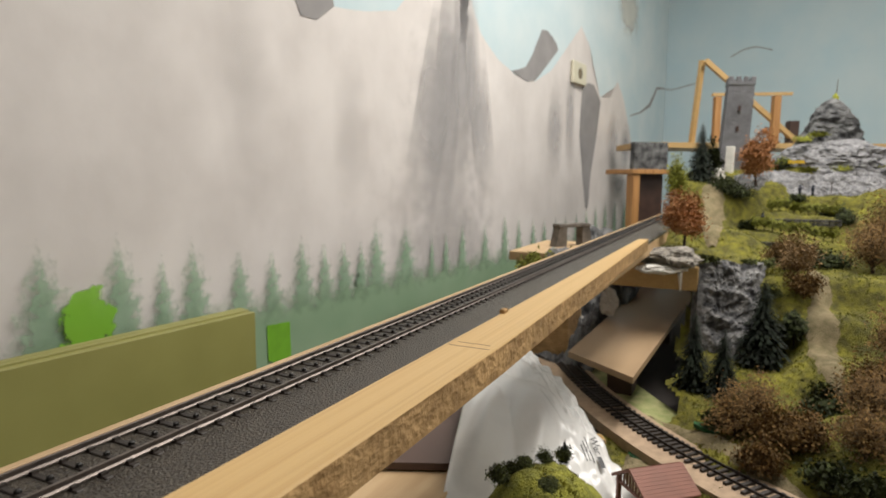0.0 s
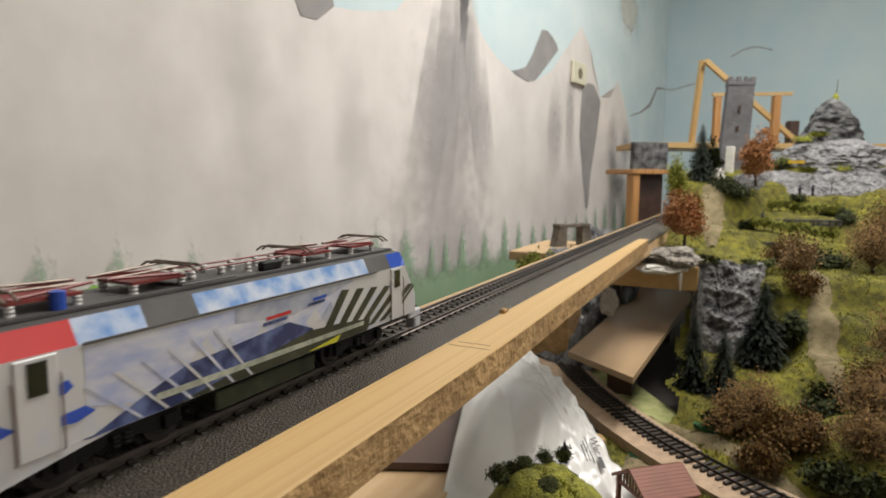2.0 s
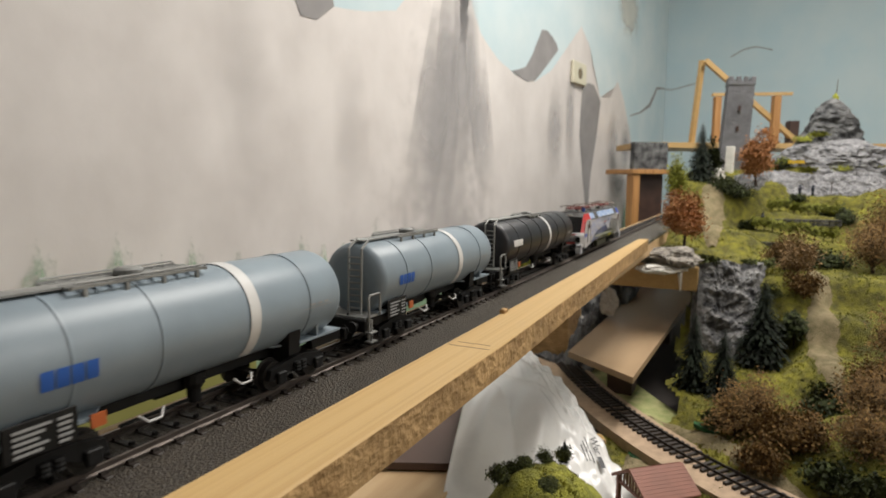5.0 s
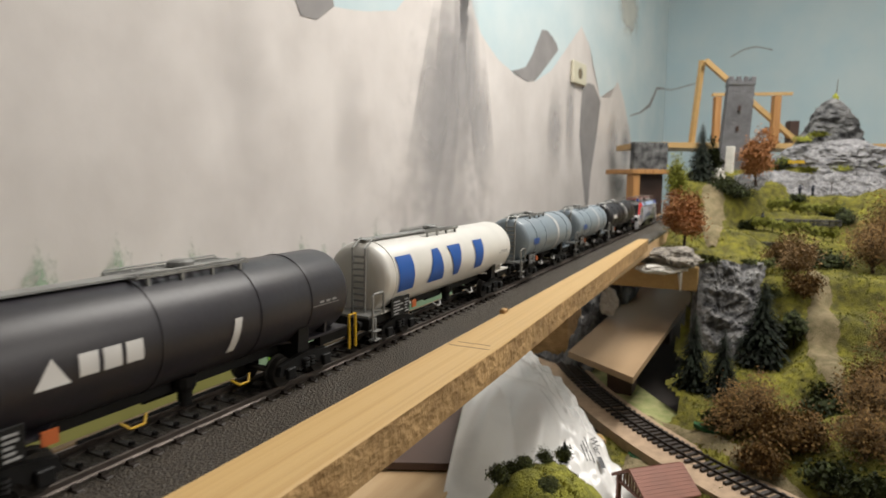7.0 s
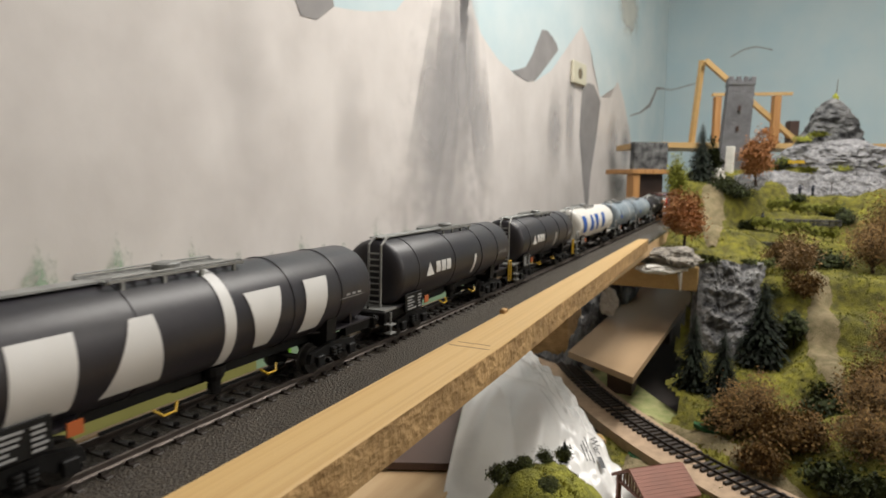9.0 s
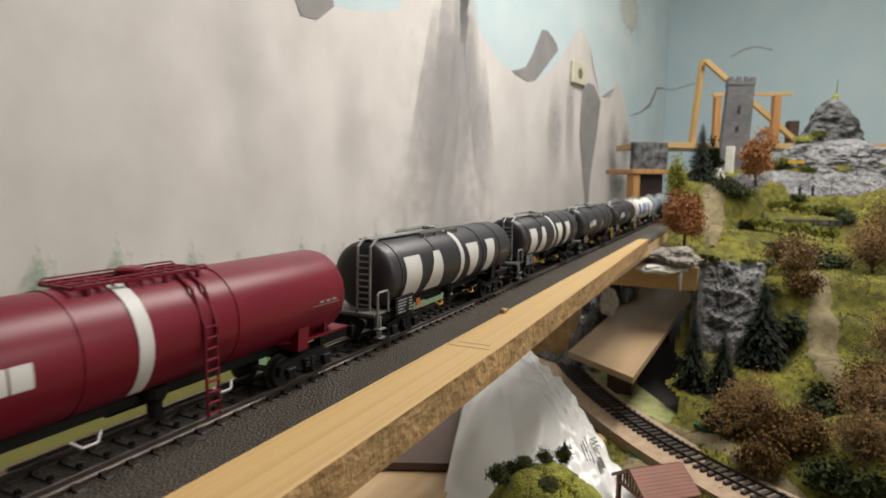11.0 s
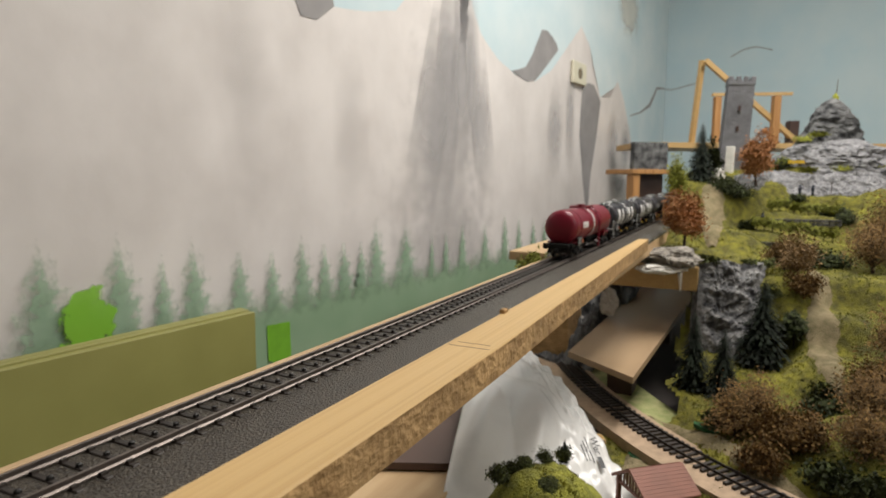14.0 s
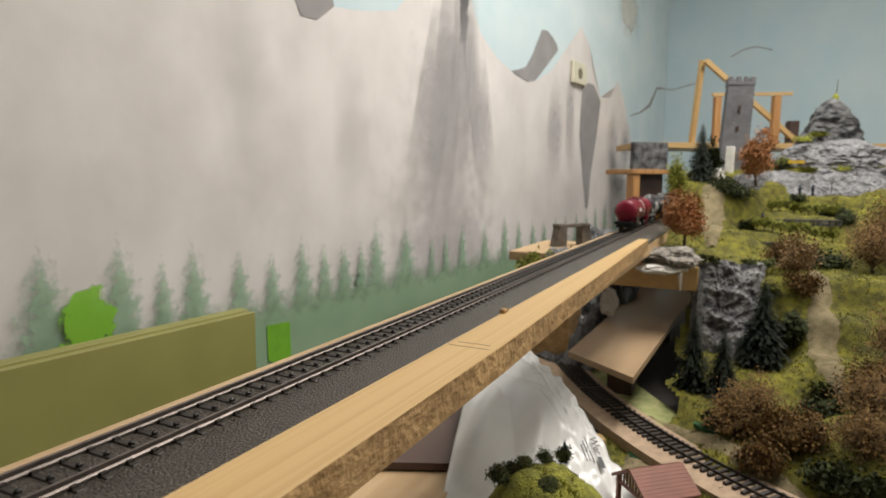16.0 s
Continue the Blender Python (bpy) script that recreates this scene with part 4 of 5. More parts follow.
# mossy mound
bm = bmesh.new()
rings = []
for i in range(25):
    f = i / 24
    ring = []
    for j in range(40):
        a = 2 * math.pi * j / 40
        rr_ = 0.062 * f * (1 + 0.2 * noise.noise((math.cos(a) * 2, math.sin(a) * 2, 3)))
        x, y = 0.352 + rr_ * math.cos(a), -0.056 + rr_ * math.sin(a)
        ring.append(bm.verts.new((x, y, -0.105 - 0.1015 * f ** 2.7 + 0.004 * noise.noise((x * 60, y * 60, 1)) + 0.002 * noise.noise((x * 190, y * 190, 4)))))
    rings.append(ring)
for r0_, r1_ in zip(rings, rings[1:]):
    for j in range(40):
        bm.faces.new((r0_[j], r0_[(j + 1) % 40], r1_[(j + 1) % 40], r1_[j]))
tagged(part("mossy_mound", bm, M_MOSS, smooth=True), "mossy yellow-green mound below the track board", "mound")
for i, (x, y, h, r, z) in enumerate(((0.333, -0.036, 0.015, 0.007, -0.113), (0.352, -0.046, 0.008, 0.006, -0.108), (0.362, -0.056, 0.009, 0.007, -0.107), (0.372, -0.066, 0.008, 0.006, -0.107), (0.325, -0.070, 0.010, 0.006, -0.105), (0.345, -0.041, 0.007, 0.006, -0.110))):
    leafy("green_bush", "tiny dark green shrub on the mossy mound", x + 0.005, y + 0.006, h, r, M_SHRUB, 1800, 0.1, z=z, seed=90 + i, category="bush", group="mound shrubs", flake=0.0008)
fir("tiny dark green fir on the mossy mound", 0.379, -0.060, 0.016, 0.004, z=-0.110, seed=8)
bm = bmesh.new()
for k in range(5000):
    a, f = rnd.uniform(0, 6.28), rnd.random() ** 0.5
    x, y = 0.352 + 0.05 * f * math.cos(a), -0.056 + 0.05 * f * math.sin(a)
    p = Vector((x, y, -0.1060 - 0.1015 * (f * 0.8) ** 2.7))
    w = Vector((math.cos(a * 7), math.sin(a * 7), 0)) * 0.0005
    bm.faces.new([bm.verts.new(q) for q in (p - w, p + w, p + Vector((rnd.uniform(-1, 1) * 0.001, rnd.uniform(-1, 1) * 0.001, rnd.uniform(0.001, 0.0025))))])
tagged(part("moss_fibres", bm, M_TUFT), "yellow-green moss fibres on the mound", "moss", kind="stuff")

# small shelter with a red-brown roof
hs = thing("shelter", "small shelter with a red-brown gabled roof", "shelter", pose(0.476, -0.107, -0.197, 0, 0, -48))
for s in (-1, 1):
    m = pose(0, 0, 0.052, s * 32, 0, 0)
    bm = box(bmesh.new(), -0.0235, 0.0235, *((0, 0.028) if s < 0 else (-0.028, 0)), -0.001, 0.0012, m, bevel=0.0003)
    pl = part("roof", bm, M_ROOF, hs)
    for k in range(9):
        y0 = (0.0275 * k / 9) * (-s)
        part("shingle", box(bmesh.new(), -0.0236, 0.0236, min(y0, y0 - s * 0.0029), max(y0, y0 - s * 0.0029), 0.0012, 0.0015, m), M_ROOF, pl)
for x in (-0.0195, 0.0195):
    for y in (-0.019, 0.019):
        part("post", box(bmesh.new(), x - 0.0015, x + 0.0015, y - 0.0015, y + 0.0015, 0, 0.038), M_ROOF, hs)
    bm = bmesh.new()
    for k in range(-5, 6):
        y = k * 0.0040
        box(bm, x - 0.0007, x + 0.0007, y - 0.0005, y + 0.0005, 0.034, 0.051 - abs(y) * 0.62)
    box(bm, x - 0.0009, x + 0.0009, -0.022, 0.022, 0.033, 0.0352)
    part("lattice", bm, M_ROOF, hs)
rock("boulder", "grey stone beside the shelter", (0.425, -0.088, -0.182), (0.012, 0.016, 0.012), 3.7, M_ROCK)

# ---- back of the room: pine shelving and frame ----
ANG = math.degrees(math.atan2(-0.713, 0.352))
sh = thing("pine_shelf", "long pine shelf board on trestle legs by the far wall", "shelf", pose(2.11, 0.146, 0.2, 0, 0, ANG))
part("board", box(bmesh.new(), -0.03, 1.3, -0.02, 0.22, -0.018, 0.0, bevel=0.001), M_PINE, sh)
for x in (0.02, 0.6, 1.2):
    part("leg", box(bmesh.new(), x, x + 0.03, 0.14, 0.17, -1.25, -0.018), M_PINED, sh)
fr = thing("batten_stand", "open frame of pine battens standing on the shelf", "frame", pose(2.11, 0.146, 0.2, 0, 0, ANG))


def batten(a, b, w, nm="batten", m=M_PINED):
    a, b = Vector(a), Vector(b)
    d = b - a
    q = d.to_track_quat("Z", "Y").to_matrix().to_4x4()
    return part(nm, box(bmesh.new(), -w / 2, w / 2, -w / 2, w / 2, 0, d.length, Matrix.Translation(a) @ q), m, fr)


batten((0.175, 0.05, 0.0), (0.185, 0.02, 0.268), 0.015, "post", M_PINE)
batten((0.185, -0.005, 0.262), (0.52, 0.02, 0.0), 0.015, "brace", M_PINE)
batten((0.233, 0.0, 0.0), (0.233, 0.0, 0.148), 0.020, "post")
batten((0.425, 0.0, 0.0), (0.425, 0.0, 0.152), 0.022, "post")
batten((0.215, 0.0, 0.155), (0.475, 0.0, 0.160), 0.010, "rail", M_PINE)
batten((0.50, 0.03, 0.0), (0.50, 0.03, 0.075), 0.030, "post", M_DARK)
ls = thing("low_shelf", "low pine shelf on a post beside the track", "shelf", pose(1.775, 0.110, 0.107, 0, 0, ANG + 18))
part("board", box(bmesh.new(), -0.022, 0.110, -0.005, 0.13, -0.013, 0.0, bevel=0.001), M_PINED, ls)
part("post", box(bmesh.new(), -0.016, 0.006, 0.0, 0.03, -1.15, -0.013), M_PINED, ls)
# Brown panel drawn wider, its added width standing for shade under the shelf.
part("side_panel", box(bmesh.new(), 0.007, 0.105, 0.03, 0.045, -1.15, -0.013), M_DARK, ls, "dark brown side panel, widened for the shade under the shelf")
ob = tagged(part("arch_wall", box(bmesh.new(), -0.05, 0.06, 0, 0.02, 0, 0.075), M_ROCKD), "grey plaster tunnel wall on the low shelf", "wall")
ob.matrix_basis = pose(1.80, 0.085, 0.107, 0, 0, ANG + 18)

# stone portal on its pale board left of the line
pb = tagged(part("portal_board", box(bmesh.new(), 0.90, 1.10, 0.05, 0.17, -0.05, -0.036, bevel=0.001), M_PLY), "pale board carrying the small stone portal", "board")
tagged(part("wood_block", box(bmesh.new(), 0.99, 1.02, 0.13, 0.16, -0.207, -0.05), M_SAWN), "block under the portal board", "block")
po = thing("stone_portal", "small grey stone portal beside the track", "portal", pose(1.025, 0.103, -0.036, 0, 0, -32))
M_PORT = mat("brown_grey_stone", (0.17, 0.15, 0.13), 0.9, var=0.25, scale=90, bump=0.6)
for s in (-1, 1):
    part("pillar", prism(bmesh.new(), [(s * 0.018, 0), (s * 0.042, 0), (s * 0.034, 0.032), (s * 0.018, 0.032)][::s], "y", -0.008, 0.008), M_PORT, po)
part("lintel", box(bmesh.new(), -0.036, 0.036, -0.009, 0.009, 0.032, 0.038, bevel=0.0008), M_PORT, po)
for i, (x, y) in enumerate(((0.88, 0.09), (0.86, 0.12), (0.92, 0.07))):
    leafy("green_bush", "yellowish moss clump beside the upper track", x, y, 0.03, 0.022, M_VINE, 700, 0.1, z=-0.06, seed=140 + i, category="bush")
rock("boulder", "grey rock beside the upper track", (0.90, 0.085, -0.06), (0.03, 0.03, 0.03), 6.3)
tagged(part("wood_block", box(bmesh.new(), 0.85, 0.93, 0.06, 0.13, -0.207, -0.075), M_SAWN), "block under the mossy rock", "block")
# ---- the train ----
SPEED = 0.180


def at_time(t):
    """Where the locomotive's rear end is on the track."""
    return 0.143 + SPEED * (t - 2.5)


TRAIN, SPIN = [], []
M_TBLACK = mat("satin_black_tank_paint", (0.023, 0.0215, 0.027), 0.4, var=0.2, scale=90, bump=0.04, bscale=500)
M_UNDER = mat("matt_black_underframe", (0.010, 0.0095, 0.0095), 0.6, var=0.2, scale=90, spec=0.25)
M_DGREY = mat("dark_grey_tank_paint", (0.025, 0.0225, 0.030), 0.42, var=0.18, scale=90, rgb2=(0.032, 0.029, 0.034), bump=0.04, bscale=500)
M_BGREY = mat("blue_grey_tank_paint", (0.235, 0.285, 0.33), 0.4, var=0.06, scale=50)
M_TWHITE = mat("cream_white_tank_paint", (0.74, 0.72, 0.68), 0.4, var=0.05, scale=50)
M_RED = mat("dark_red_tank_paint", (0.185, 0.008, 0.024), 0.36, var=0.08, scale=50, spec=0.35)
M_LETW = mat("white_print", (0.62, 0.61, 0.60), 0.5, var=0.03)
M_LETG = mat("dull_white_print", (0.34, 0.34, 0.34), 0.6, var=0.1)
M_LETB = mat("blue_print", (0.012, 0.085, 0.36), 0.5, var=0.03)
M_GALV = mat("light_grey_walkway", (0.33, 0.33, 0.32), 0.5, 0.3, var=0.15, scale=120)
M_WHEEL = mat("dark_steel_wheel", (0.07, 0.065, 0.06), 0.4, 0.7, var=0.15, scale=90)
M_YEL = mat("yellow_paint", (0.62, 0.38, 0.015), 0.5, var=0.1)
M_ORG = mat("orange_plate", (0.50, 0.12, 0.03), 0.5, var=0.1)
M_INK = mat("dark_blue_livery", (0.016, 0.025, 0.09), 0.35, var=0.25, scale=110, rgb2=(0.12, 0.16, 0.32), lo=0.30, hi=0.55)
M_SILV = mat("silver_white_livery", (0.49, 0.485, 0.49), 0.32, var=0.06, scale=90, rgb2=(0.40, 0.43, 0.54), lo=0.25, hi=0.5)
M_LILAC = mat("pale_lilac_livery", (0.33, 0.37, 0.56), 0.35, var=0.18, scale=120, rgb2=(0.56, 0.56, 0.60), stretch=(0.7, 1, 1.6))
M_HAZE = mat("grey_blue_livery", (0.26, 0.29, 0.38), 0.35, var=0.2, scale=150, rgb2=(0.42, 0.43, 0.48))
M_OLIVE = mat("dark_olive_livery", (0.045, 0.05, 0.028), 0.4, var=0.3, scale=120)
M_ROYAL = mat("royal_blue_livery", (0.018, 0.07, 0.42), 0.35, var=0.05)
M_SCAR = mat("bright_red_livery", (0.50, 0.025, 0.025), 0.35, var=0.05)
M_CLOUD = mat("sky_and_cloud_livery", (0.52, 0.57, 0.66), 0.35, var=0.08, scale=130, rgb2=(0.13, 0.26, 0.54))
M_ROOFG = mat("grey_roof_plastic", (0.085, 0.08, 0.078), 0.6, var=0.15, scale=60)
M_PANTO = mat("dark_red_pantograph_paint", (0.20, 0.028, 0.025), 0.45, var=0.15)
M_WIRE = mat("bare_metal_rod", (0.25, 0.20, 0.17), 0.5, 0.6, var=0.1)
M_INSUL = mat("white_insulator", (0.55, 0.53, 0.52), 0.4, var=0.06)
M_GLASS = mat("dark_cab_glass", (0.012, 0.012, 0.014), 0.08, var=0.1, coat=0.6)
ZC, R = 0.0299, 0.0166


def wheelset(thing_, x, r=0.0053):
    """One axle with two flanged wheels; it rolls."""
    bm = lathe(bmesh.new(), [(-0.0104, 0), (-0.0104, r * 0.35), (-0.0100, r * 0.4), (-0.0100, r * 0.72), (-0.0102, r * 0.75), (-0.0102, r), (-0.0076, r), (-0.0076, r * 1.18), (-0.0070, r * 1.18), (-0.0070, 0.0012), (0.0070, 0.0012), (0.0070, r * 1.18), (0.0076, r * 1.18), (0.0076, r), (0.0102, r), (0.0102, r * 0.75), (0.0100, r * 0.72), (0.0100, r * 0.4), (0.0104, r * 0.35), (0.0104, 0)], 18, "y")
    ob = part("wheelset", bm, M_WHEEL, thing_, "dark steel wheelset", smooth=True)
    ob.location = (x, 0, r)
    SPIN.append((ob, x, r))
    return ob


def bogie(thing_, xc, half, mat_=None, wheel=0.0053, springs=True):
    b = None
    for s in (-1, 1):
        bm = prism(bmesh.new(), [(xc - half - 0.005, 0.005), (xc - half - 0.004, 0.0085), (xc - 0.004, 0.0105), (xc + 0.004, 0.0105), (xc + half + 0.004, 0.0085), (xc + half + 0.005, 0.005), (xc + half - 0.003, 0.0045), (xc + 0.005, 0.0062), (xc - 0.005, 0.0062), (xc - half + 0.003, 0.0045)], "y", s * 0.0118 - 0.0010, s * 0.0118 + 0.0010)
        b = part("bogie_frame", bm, mat_ or M_UNDER, thing_)
        for x in (xc - half, xc + half):
            part("axle_box", box(bmesh.new(), x - 0.0022, x + 0.0022, min(s * 0.0128, s * 0.0146), max(s * 0.0128, s * 0.0146), wheel - 0.002, wheel + 0.0022, bevel=0.0004), mat_ or M_UNDER, b)
        if springs:
            for k in (-0.0016, 0.0016):
                part("spring", lathe(bmesh.new(), [(0.0052, 0.0013), (0.0058, 0.0016), (0.0064, 0.0013), (0.007, 0.0016), (0.0076, 0.0013), (0.0082, 0.0016), (0.0088, 0.0013)], 8, "z", (xc + k, s * 0.0134, 0)), mat_ or M_UNDER, b)
    part("bolster", box(bmesh.new(), xc - 0.003, xc + 0.003, -0.011, 0.011, 0.007, 0.0115), mat_ or M_UNDER, thing_)
    for x in (xc - half, xc + half):
        wheelset(thing_, x, wheel)


def wrap(x0, x1, a0, a1, r, n=10, slant=0.0, low=1.0, top=1.0):
    """A printed patch that follows the tank's curve on its track side; angles in degrees above the middle."""
    bm = bmesh.new()
    prev = None
    for k in range(n + 1):
        a = radians(a0 + (a1 - a0) * k / n)
        sx = slant * k / n
        xm, hw = (x0 + x1) / 2, (x1 - x0) / 2 * (low + (top - low) * k / n)
        row = [bm.verts.new((x + sx, -r * math.cos(a), ZC + r * math.sin(a))) for x in (xm - hw, xm + hw)]
        if prev:
            bm.faces.new((prev[0], prev[1], row[1], row[0]))
        prev = row
    bmesh.ops.recalc_face_normals(bm, faces=bm.faces[:])
    for f in bm.faces:
        if f.normal.y > 0:
            f.normal_flip()
    return bm


def buffers(w, x, s):
    for y in (-0.0101, 0.0101):
        part("buffer", lathe(bmesh.new(), [(x, 0.0013), (x + s * 0.0022, 0.0013), (x + s * 0.0022, 0.0008), (x + s * 0.0034, 0.0008), (x + s * 0.0034, 0.0026), (x + s * 0.0041, 0.0024), (x + s * 0.0042, 0)], 12, "x", (0, y, 0.0122)), M_UNDER, w)
    part("coupling", box(bmesh.new(), min(x, x + s * 0.0050), max(x, x + s * 0.0050), -0.0016, 0.0016, 0.0080, 0.0100, bevel=0.0004), M_UNDER, w)


def wagon(label, offset, length, tank_mat, rings=(), band=None, ladder=True, deep=False, walk_mat=None, hatch=(-0.6, -0.35), steps_yellow=False):
    """Bogie tank wagon; its far tank end lies at 0 and it reaches back along the track."""
    w = thing("tank_wagon", label, "tank wagon", None, "tank wagons of the train")
    L = length
    h = 0.0080 if deep else 0.0052
    prof = [(-L, 0), (-L + h * 0.03, R * 0.35), (-L + h * 0.14, R * 0.65), (-L + h * 0.36, R * 0.86), (-L + h * 0.68, R * 0.97), (-L + h, R), (-h, R), (-h * 0.68, R * 0.97), (-h * 0.36, R * 0.86), (-h * 0.14, R * 0.65), (-h * 0.03, R * 0.35), (0, 0)]
    tank = part("tank", lathe(bmesh.new(), prof, 48, "x", (0, 0, ZC)), tank_mat, w, smooth=True)
    for x in rings:
        part("ring_seam", lathe(bmesh.new(), [(x - 0.0005, R - 0.0005), (x - 0.0004, R + 0.0003), (x + 0.0004, R + 0.0003), (x + 0.0005, R - 0.0005)], 48, "x", (0, 0, ZC)), tank_mat, tank, smooth=True)
    if band:
        bm = bmesh.new()
        prev = None
        for k in range(33):
            a = radians(-52 + 284 * k / 32)
            row = [bm.verts.new((x, -(R + 0.00035) * math.cos(a), ZC + (R + 0.00035) * math.sin(a))) for x in (band - 0.0023, band + 0.0023)]
            if prev:
                bm.faces.new((prev[0], prev[1], row[1], row[0]))
            prev = row
        bmesh.ops.recalc_face_normals(bm, faces=bm.faces[:])
        part("painted_band", bm, M_LETW, tank, "white painted hoop", smooth=True)
    # underframe
    x0 = -L - (0.009 if ladder else 0.004)
    x1 = 0.002
    part("centre_sill", box(bmesh.new(), x0, x1, -0.004, 0.004, 0.0105, 0.0145), M_UNDER, w)
    for s in (-1, 1):
        part("end_sill", box(bmesh.new(), x0, x0 + 0.020, s * 0.0105 - 0.0015, s * 0.0105 + 0.0015, 0.0105, 0.0145), M_UNDER, w)
        part("end_sill", box(bmesh.new(), x1 - 0.018, x1, s * 0.0105 - 0.0015, s * 0.0105 + 0.0015, 0.0105, 0.0145), M_UNDER, w)
        for xx in (x0 + 0.024, x1 - 0.030):
            e = 1 if xx > -L / 2 else -1
            edge_x = x1 - 0.002 if e > 0 else x0 + 0.010
            shelf = part("saddle_plate", prism(bmesh.new(), [(edge_x - e * 0.036, s * 0.005), (edge_x - e * 0.028, s * 0.0135), (edge_x, s * 0.0135), (edge_x, s * 0.005)], "z", 0.0147, 0.0155), tank_mat, w)
            part("rib", prism(bmesh.new(), [(s * 0.006, 0.0155), (s * 0.0130, 0.0155), (s * 0.0132, 0.0225), (s * 0.0095, 0.0182)], "x", edge_x - e * 0.014 - 0.0006, edge_x - e * 0.014 + 0.0006), tank_mat, shelf)
            part("saddle", prism(bmesh.new(), [(s * 0.004, 0.012), (s * 0.0135, 0.012), (s * 0.0140, 0.0205), (s * 0.0125, 0.0190), (s * 0.004, 0.0155)], "x", xx - 0.003, xx + 0.003), tank_mat if tank_mat is M_RED else M_UNDER, w)
    part("head_stock", box(bmesh.new(), x0 - 0.0012, x0, -0.0145, 0.0145, 0.0098, 0.0148, bevel=0.0004), M_UNDER, w)
    part("head_stock", box(bmesh.new(), x1, x1 + 0.0012, -0.0145, 0.0145, 0.0098, 0.0148, bevel=0.0004), M_UNDER, w)
    buffers(w, x0 - 0.0012, -1)
    buffers(w, x1 + 0.0012, 1)
    bogie(w, x0 + 0.027, 0.0103)
    bogie(w, x1 - 0.027, 0.0103)
    # brake gear and pipes between the bogies
    part("brake_rod", tube(bmesh.new(), [(x0 + 0.05, -0.006, 0.007), (x1 - 0.05, -0.006, 0.007)], 0.0006, 6), M_UNDER, w)
    part("brake_cylinder", lathe(bmesh.new(), [(-L * 0.55, 0.003), (-L * 0.45, 0.003)], 12, "x", (0, 0.004, 0.0095)), M_UNDER, w)
    part("outlet_valve", lathe(bmesh.new(), [(0.006, 0.0022), (0.010, 0.0022), (0.012, 0.0035), (0.015, 0.0035)], 12, "z", (-L * 0.5, -0.006, 0)), M_UNDER, w)
    for k in (0.36, 0.62):
        part("brake_lever", tube(bmesh.new(), [(-L * k, -0.0118, 0.0105), (-L * k - 0.002, -0.0135, 0.0085), (-L * k - 0.006, -0.0135, 0.0085), (-L * k - 0.008, -0.0118, 0.0105)], 0.0004, 5), M_YEL if tank_mat is M_DGREY else M_LETW, w, "thin painted lever")
    # walkway along the top
    wm = walk_mat or M_GALV
    top = ZC + R
    a, b = hatch[0] * L, hatch[1] * L
    if ladder:
        part("walkway", box(bmesh.new(), -L + 0.004, b, -0.0040, 0.0028, top + 0.0004, top + 0.0010), wm, w)
    hw = 0.0072
    bm = bmesh.new()
    for y in (-hw, -hw / 3, hw / 3, hw):
        box(bm, a, b, y - 0.0005, y + 0.0005, top + 0.0004, top + 0.0012)
    for k in range(11):
        x = a + (b - a) * k / 10
        box(bm, x - 0.0004, x + 0.0004, -hw, hw, top + 0.0001, top + 0.0009)
    deck = part("hatch_platform", bm, wm, w)
    for s in (-1, 1):
        for k in range(4):
            x = a + (b - a) * (k + 0.3) / 3.6
            part("bracket", box(bmesh.new(), x - 0.0005, x + 0.0005, s * hw - 0.0005, s * hw + 0.0005, top - 0.0020, top + 0.0003), wm, deck)
        part("hand_rail", tube(bmesh.new(), [(a, s * hw, top + 0.001), (a + 0.001, s * hw, top + 0.0019), (b - 0.001, s * hw, top + 0.0019), (b, s * hw, top + 0.001)], 0.0003, 5), wm, deck)
    part("manhole", lathe(bmesh.new(), [(top - 0.001, 0.004), (top + 0.0026, 0.004), (top + 0.0032, 0.003), (top + 0.0032, 0)], 16, "z", ((a + b) / 2, 0, 0)), wm, w)
    if ladder:
        xl = -L - 0.0022
        LY0, LY1 = -0.0075, -0.0008
        lad = part("end_ladder", tube(bmesh.new(), [(xl - 0.001, LY0, 0.0148), (xl, LY0, top - 0.002), (-L + 0.004, LY0, top + 0.0018)], 0.0006, 6), wm, w)
        part("stile", tube(bmesh.new(), [(xl - 0.001, LY1, 0.0148), (xl, LY1, top - 0.002), (-L + 0.004, LY1, top + 0.0018)], 0.0006, 6), wm, lad)
        for k in range(9):
            z = 0.018 + k * (top - 0.021) / 9
            part("rung", tube(bmesh.new(), [(xl - 0.0005, LY0, z), (xl - 0.0005, LY1, z)], 0.0005, 5), wm, lad)
        plat = part("end_platform", box(bmesh.new(), x0, -L + 0.002, -0.0135, 0.0135, 0.0148, 0.0157), wm, w)
        for y in (0.0130, 0.0045, -0.004):
            part("rail_post", tube(bmesh.new(), [(x0 + 0.0008, y, 0.0157), (x0 + 0.0008, y, 0.0285 if y > 0 else 0.0157 + 0.001)], 0.00045, 5), M_UNDER, plat)
        part("hand_rail", tube(bmesh.new(), [(x0 + 0.0008, 0.013, 0.0285), (x0 + 0.0008, 0.0045, 0.0285)], 0.00045, 5), M_UNDER, plat)
        part("hand_rail", tube(bmesh.new(), [(x0 + 0.0008, 0.013, 0.0220), (x0 + 0.0008, 0.0045, 0.0220)], 0.00045, 5), M_UNDER, plat)
        gm = M_YEL if steps_yellow else wm
